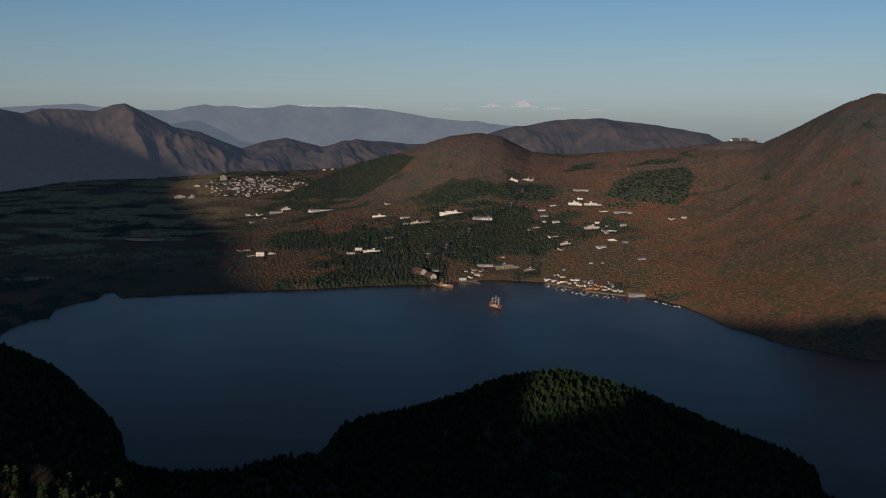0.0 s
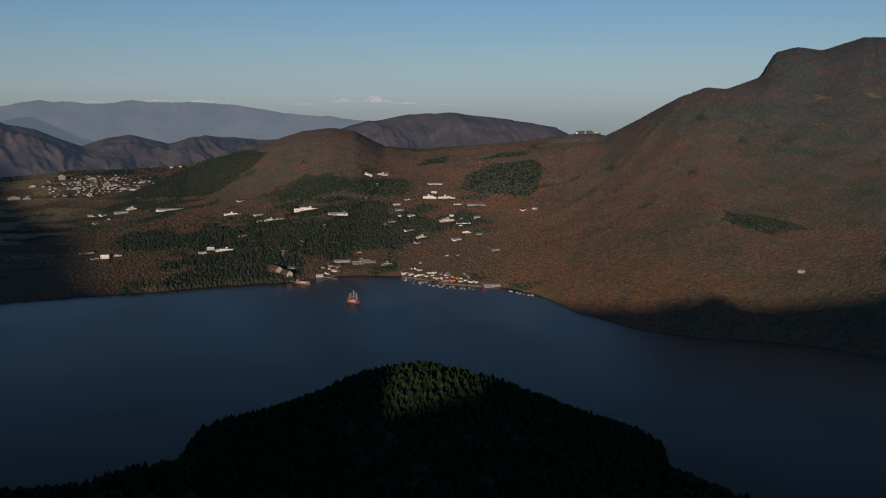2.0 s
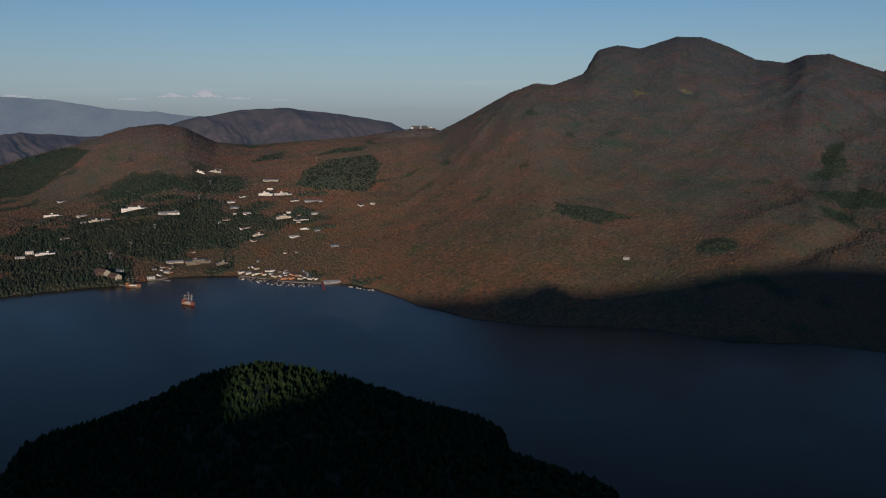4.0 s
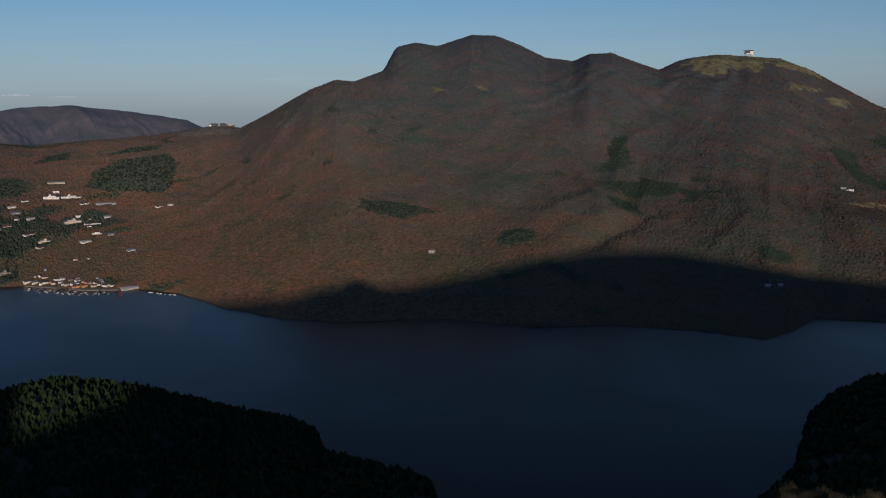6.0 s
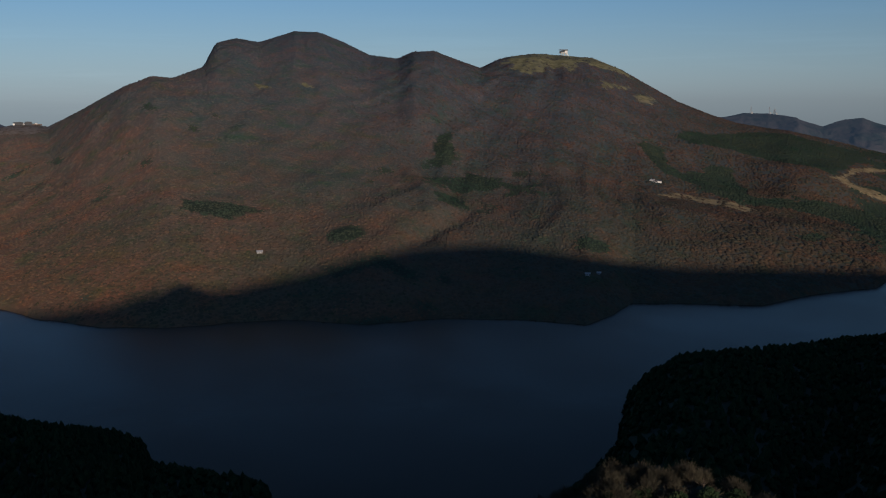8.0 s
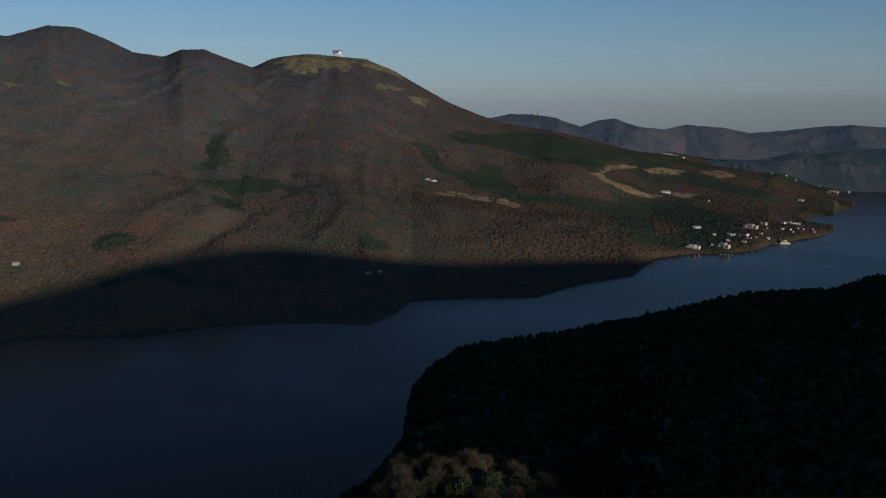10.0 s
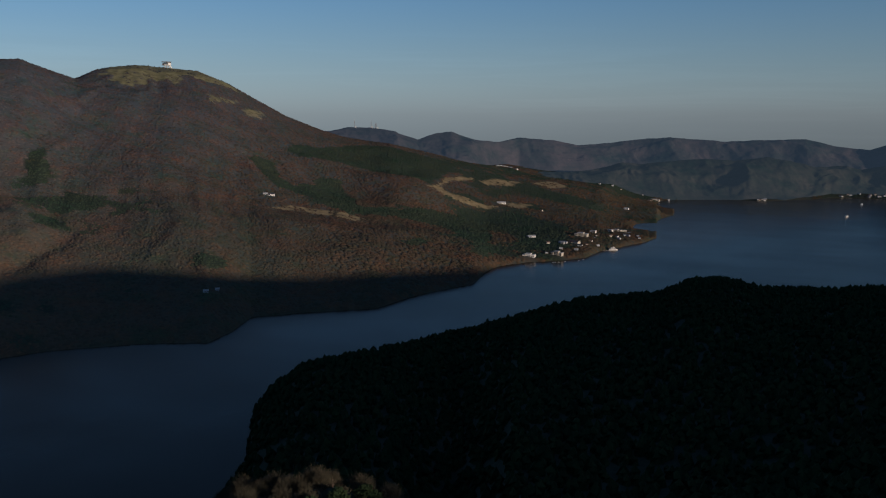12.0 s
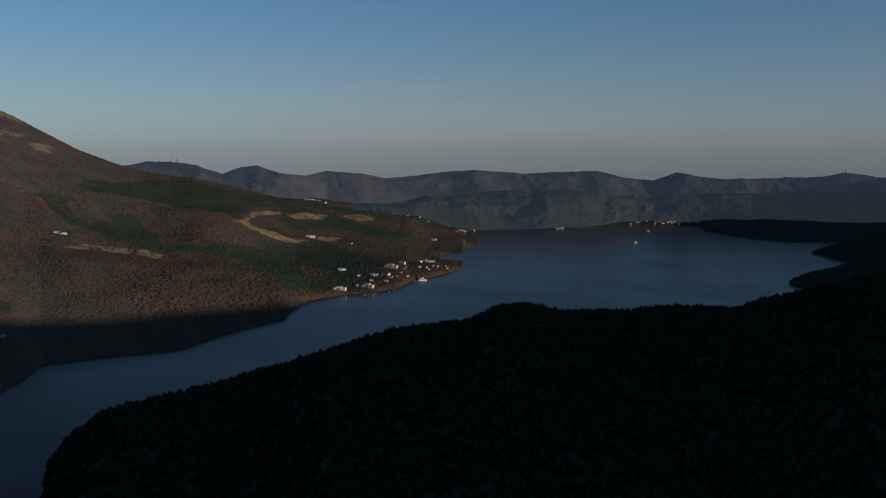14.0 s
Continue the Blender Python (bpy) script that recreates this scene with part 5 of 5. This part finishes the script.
def galleon(colour, label):
    root = tagged(new("sailing_ship"), label, "ship")
    part("hull", hull(bmesh.new(), 30, 8.5, 3.4, 2.2), colour, root)
    part("gun_deck", boxed(-12, 8, -3.6, 3.6, 3.0, 5.0, taper=0.2), WHITE, root, "white cabin deck with windows")
    part("stern_castle", boxed(-15, -8, -3.8, 3.8, 4.2, 9.2, taper=0.4), colour, root, "gilded stern castle")
    part("forecastle", boxed(6.5, 11.5, -2.6, 2.6, 4.2, 6.4, taper=0.3), colour, root)
    part("trim", boxed(-14.6, 9, -4.35, 4.35, 2.7, 3.2), GOLD, root, "gilded rail")
    part("gun_strake", boxed(-13.6, 7, -4.2, 4.2, 1.7, 2.4), CREAM if colour == HULL_RED else TIMBER, root, "painted strake with gun ports")
    part("stern_gallery", boxed(-15.5, -14.9, -3.0, 3.0, 5.0, 8.2), GOLD, root, "gilded stern windows")
    part("bowsprit", rod(bmesh.new(), (12, 0, 5.4), (22, 0, 9.5), 0.3, 0.15), TIMBER, root)
    for x, h in ((-10, 18), (-1, 24), (7, 21)):
        stick = part("mast", rod(bmesh.new(), (x, 0, 3), (x, 0, h), 0.35, 0.18), WHITE if colour == HULL_RED else TIMBER, root)
        for f, wide in ((0.5, 5.0), (0.72, 4.0), (0.9, 2.6)):
            part("yard", rod(bmesh.new(), (x, -wide, h * f), (x, wide, h * f), 0.2), TIMBER, stick)
            part("sail", rod(bmesh.new(), (x + 0.2, -wide * 0.9, h * f + 0.3), (x + 0.2, wide * 0.9, h * f + 0.3), 0.38), CANVAS, stick, "furled canvas sail")
        bm = bmesh.new()
        for sy in (-1, 1):
            for k in (-1, 0, 1):
                rod(bm, (x + k * 1.5, sy * 4, 3.6), (x, 0, h * 0.72), 0.07, None, 3)
        part("shrouds", bm, SLATE, stick)
    return root


x, y = spot(3.5, 1655)
galleon(HULL_RED, "red three-masted sightseeing galleon with furled sails on the lake").matrix_world = pose(x, y, 0, 0, 0, -52)
x, y = spot(0.3, 1858)
galleon(HULL_BROWN, "brown three-masted sightseeing galleon moored at the landing").matrix_world = pose(x, y, 0, 0, 0, -28)


def ferry(length, label):
    root = tagged(new("ferry"), label, "ferry")
    s = length / 24
    for sy in (-1, 1):
        part("hull", hull(bmesh.new(), length, 2.8 * s, 2.2 * s, 0.5 * s, 0.8), WHITE, root).location = (0, sy * 2.6 * s, 0)
    part("lower_cabin", boxed(-10 * s, 7 * s, -4 * s, 4 * s, 1.9 * s, 4.6 * s, taper=0.3 * s), WHITE, root)
    part("upper_cabin", boxed(-7 * s, 4 * s, -3.2 * s, 3.2 * s, 4.6 * s, 7 * s, taper=0.5 * s), WHITE, root)
    part("wheelhouse", boxed(-0.5 * s, 3 * s, -2 * s, 2 * s, 7 * s, 9 * s, taper=0.4 * s), WHITE, root)
    for sy in (-1, 1):
        part("window_band", boxed(-9 * s, 6 * s, sy * 3.86 * s - 0.06, sy * 3.86 * s + 0.06, 3 * s, 4 * s), GLASS, root)
        part("window_band", boxed(-6 * s, 3 * s, sy * 2.96 * s - 0.06, sy * 2.96 * s + 0.06, 5.4 * s, 6.3 * s), GLASS, root)
    part("mast", rod(bmesh.new(), (0, 0, 9 * s), (0, 0, 12 * s), 0.15, 0.08), STEEL, root)
    return root


for b, r, length, turn, label in ((78.0, 2375, 23, 10, "white twin-hulled excursion ferry moored at the resort pier"), (91.43, 3425, 17, 60, "small white excursion boat on the open lake"), (92.2, 3925, 18, 80, "small white excursion boat far down the lake")):
    x, y = spot(b, r)
    ferry(length, label).matrix_world = pose(x, y, 0, 0, 0, -b + turn)


def small_boat():
    root = tagged(new("motor_boat"), "small white motor boat afloat by the harbour", "boat", "boats in the harbour")
    part("hull", hull(bmesh.new(), 6.5, 2.2, 0.9, 0.3, 0.4), WHITE, root)
    part("cabin", boxed(-1.2, 1.2, -0.7, 0.7, 0.85, 1.9, taper=0.2), WHITE, root)
    part("windscreen", boxed(1.0, 1.25, -0.6, 0.6, 1.1, 1.8), GLASS, root)
    return root


model = small_boat()
for k in range(46):
    b = rng.choice((rng.uniform(8.2, 11.2), rng.uniform(8.5, 11.2), rng.uniform(13.3, 15.4), rng.uniform(6.6, 8.4), rng.uniform(74.2, 76.4)))
    r = float(curve_at(SHORE, b)[0]) - rng.uniform(22, 62 if b < 12 else 30)
    x, y = spot(b, r)
    m = pose(x, y, 0, 0, 0, rng.uniform(0, 360))
    if k:
        copy_thing(model, m @ Matrix.Scale(rng.uniform(0.6, 1.0), 4)).scale = (rng.uniform(0.5, 0.85),) * 3
    else:
        model.matrix_world = m


def pier(p, q, wide, material, label):
    """A deck on piles from the shore to its head."""
    root = tagged(new("pier"), label, "pier")
    p, q = Vector((*spot(*p), 0)), Vector((*spot(*q), 0))
    n = (q - p).length
    part("deck", boxed(0, n, -wide / 2, wide / 2, 0.9, 1.3), material, root)
    bm = boxed(-0.15, 0.15, -0.15, 0.15, -3, 0.9)
    pile = bpy.data.meshes.new("post")
    bm.to_mesh(pile)
    bm.free()
    pile.materials.append(TIMBER)
    for k in range(int(n / 6) + 1):
        for sy in (-1, 1):
            part("post", pile, TIMBER, root).location = (min(n - 0.3, 0.3 + k * 6), sy * wide * 0.42, 0)
    root.matrix_world = Matrix.Translation(p) @ pose(0, 0, 0, 0, 0, math.degrees(math.atan2(q.y - p.y, q.x - p.x)))
    return root


def quay(b0, b1, inner, outer, high):
    """A paved wharf that follows the shore."""
    bm = bmesh.new()
    rows = []
    for b in np.arange(b0, b1 + 0.01, 0.15):
        shore = float(curve_at(SHORE, b)[0])
        rows.append([bm.verts.new((*spot(b, shore + d), z)) for d, z in ((-inner, high), (outer, high + 0.3), (outer, -2), (-inner, -2))])
    for p, q in zip(rows[:-1], rows[1:]):
        for k in range(4):
            bm.faces.new((p[k], p[(k + 1) % 4], q[(k + 1) % 4], q[k]))
    bm.faces.new(rows[0][::-1])
    bm.faces.new(rows[-1])
    bmesh.ops.recalc_face_normals(bm, faces=bm.faces)
    me = bpy.data.meshes.new("quay")
    bm.to_mesh(me)
    bm.free()
    me.materials.append(plain("worn_paving", (0.19, 0.165, 0.14), 0.9, 0, 0.35, 0.15))
    tagged(new("pavement_quay", me), "worn grey-brown paved quay along the harbour shore", "quay", kind="structure")


quay(9.0, 12.3, 9, 13, 1.5)
quay(6.7, 8.4, 5, 9, 1.4)
quay(1.1, 2.3, 5, 10, 1.4)
pier((11.78, 1822), (11.93, 1742), 5, RED, "red painted pier with a red railing at the boat landing")
pier((-0.6, 1895), (0.6, 1838), 6, DECK, "pale concrete landing pier for the sightseeing ships")
for p, q in (((1.5, 1935), (2.45, 1898)), ((7.9, 1905), (7.3, 1860)), ((8.7, 1880), (8.2, 1842)), ((9.3, 1862), (8.8, 1815)), ((10.0, 1845), (9.7, 1790)), ((10.8, 1830), (10.5, 1785)), ((77.4, 2360), (78.05, 2360))):
    pier(p, q, 3, DECK, "narrow pale timber boat pier on piles")


# ---- the foreground trees ----
BARK = plain("grey_brown_bark", (0.16, 0.12, 0.09), 0.9, 0, 0.3, 2.0)
TWIGS = canopy_material("golden_bare_twigs", [(0.0, (0.052, 0.047, 0.036)), (0.6, (0.070, 0.060, 0.042)), (1.0, (0.082, 0.062, 0.041))], 0.2)
RUSSET = canopy_material("russet_leaves", [(0.0, (0.20, 0.07, 0.03)), (1.0, (0.32, 0.12, 0.05))], 0.2)
PINE = canopy_material("lit_pine_needles", [(0.0, (0.017, 0.029, 0.014)), (1.0, (0.033, 0.047, 0.021))], 0.3)


def limbs(rng, tall, spread):
    """The forks of a round-headed tree: lists of segments by order, the twigs ending on a dome."""
    trunk = [((0, 0, -2), (rng.uniform(-0.3, 0.3), rng.uniform(-0.3, 0.3), tall * 0.3), 0.35, 0.26)]
    arms, twigs = [], []
    root = Vector(trunk[0][1])
    heart = Vector((0, 0, tall * 0.42))
    for k in range(11):
        a, lift = 2 * math.pi * k / 11 * 2.4 + rng.uniform(-0.3, 0.3), rng.uniform(0.15, 1.0)
        way = Vector((math.cos(a) * math.cos(lift * 1.5), math.sin(a) * math.cos(lift * 1.5), math.sin(lift * 1.5)))
        lobe = rng.uniform(0.82, 1.1)
        tip = heart + Vector((way.x * spread, way.y * spread, way.z * tall * 0.5)) * 0.62 * lobe
        arms.append((root, tip, 0.17, 0.07))
        for j in range(34):
            d = (way + Vector((rng.gauss(0, 0.33), rng.gauss(0, 0.33), rng.gauss(0.1, 0.28)))).normalized()
            end = heart + Vector((d.x * spread, d.y * spread, max(-0.1, d.z) * tall * 0.56)) * lobe * rng.uniform(0.8, 1.05)
            start = root.lerp(tip, rng.uniform(0.55, 1.0))
            start = start.lerp(end, rng.uniform(0.1, 0.45))
            twigs.append((start, end, 0.055, 0.02))
    return trunk, arms, twigs


def bare_tree(rng, tall, spread, leafy=None):
    root = tagged(new("leafless_tree"), "golden-brown leafless tree with fine upright twigs", "tree", "leafless trees on the near spur")
    trunk, arms, twigs = limbs(rng, tall, spread)
    bm = bmesh.new()
    for s in trunk:
        rod(bm, *s, 6)
    part("trunk", bm, BARK, root)
    bm = bmesh.new()
    for s in arms:
        rod(bm, *s, 4)
    part("limb_fork", bm, BARK, root)
    bm = bmesh.new()
    for p, q, r0, r1 in twigs:
        rod(bm, p, q, r0, r1, 3, False)
        for k in range(1):
            e = p.lerp(q, rng.uniform(0.3, 0.8))
            rod(bm, e, e + (q - p) * 0.5 + Vector((rng.uniform(-0.5, 0.5), rng.uniform(-0.5, 0.5), 0.3)), 0.045, 0.015, 3, False)
    part("crown", bm, TWIGS, root, "fine golden twigs without leaves")
    return root


def leafy_tree(rng, tall, spread, material, name, label, category, cone):
    """Trunk and a crown of many small tilted leaf clumps with gaps."""
    root = tagged(new(name), label, category, label.split(" with")[0] + "s")
    part("trunk", rod(bmesh.new(), (0, 0, -2), (0, 0, tall * 0.8), 0.3, 0.08), BARK, root)
    n = 240 if cone else 380
    pts, faces = [], []
    for k in range(n):
        h = rng.random() ** (1.1 if cone else 0.8)
        wide = spread * ((1 - h) ** 0.8 + 0.06 if cone else math.sqrt(max(0.05, 1 - (1.6 * h - 0.7) ** 2)))
        wide *= 0.75 + 0.25 * math.sin(7 * h * 6.28)
        a, q = rng.uniform(0, 6.283), wide * math.sqrt(rng.uniform(0.25, 1))
        c = Vector((q * math.cos(a), q * math.sin(a), tall * (0.15 + 0.83 * h)))
        s = spread * rng.uniform(0.14, 0.27) * (1.25 if cone else 1)
        m = Euler((rng.uniform(-0.7, 0.7), rng.uniform(-0.7, 0.7), rng.uniform(0, 6.28))).to_matrix()
        base = len(pts)
        for p in ((1, 0, -0.1), (-0.4, 0.8, -0.2), (-0.5, -0.75, -0.15), (0.05, 0.0, 0.55)):
            pts.append(c + m @ (Vector(p) * s))
        faces += [(base, base + 1, base + 3), (base + 1, base + 2, base + 3), (base + 2, base, base + 3), (base, base + 2, base + 1)]
    part("crown", mesh_from("crown", [tuple(p) for p in pts], faces, material), material, root)
    return root


rng = random.Random(12)
bare = [bare_tree(rng, rng.uniform(11, 13), rng.uniform(5, 6.5)) for k in range(4)]
green = [leafy_tree(rng, 10, 4.5, PINE, "evergreen_tree", "dark evergreen tree with a dense rounded crown", "tree", False) for k in range(2)]
pines = [leafy_tree(rng, 13, 3.4, PINE, "pine_tree", "sunlit green pine with a pointed crown", "tree", True) for k in range(3)]
rusts = [leafy_tree(rng, 9, 4.2, RUSSET, "russet_tree", "russet autumn tree with thinning leaves", "tree", False)]
used = set()


def stand(model, b, r, size, sink=0.0):
    x, y = spot(b, r)
    m = pose(x, y, float(ground_at(np.array(x), np.array(y))) - sink * size, 0, 0, rng.uniform(0, 360)) @ Matrix.Scale(size, 4)
    if model.name in used:
        model = copy_thing(model, m)
    used.add(model.name)
    model.matrix_world = m


for k in range(185):
    b, r = rng.uniform(50.5, 66), rng.uniform(262, 345)
    stand(green[k % 2] if k % 7 == 3 else bare[k % 4], b, r, rng.uniform(0.6, 1.0), 1.9)
for k in range(26):
    stand(bare[k % 4], rng.uniform(41, 50), rng.uniform(285, 312), rng.uniform(0.6, 1.0), 1.0)
for k in range(170):
    b, r = rng.uniform(-30, -17), rng.uniform(380, 428)
    near_edge = b < -24 and k % 4 == 0
    stand(rusts[0] if k % 13 == 4 and b < -23 else bare[k % 4] if near_edge else pines[k % 3], b, r, rng.uniform(0.65, 1.1))
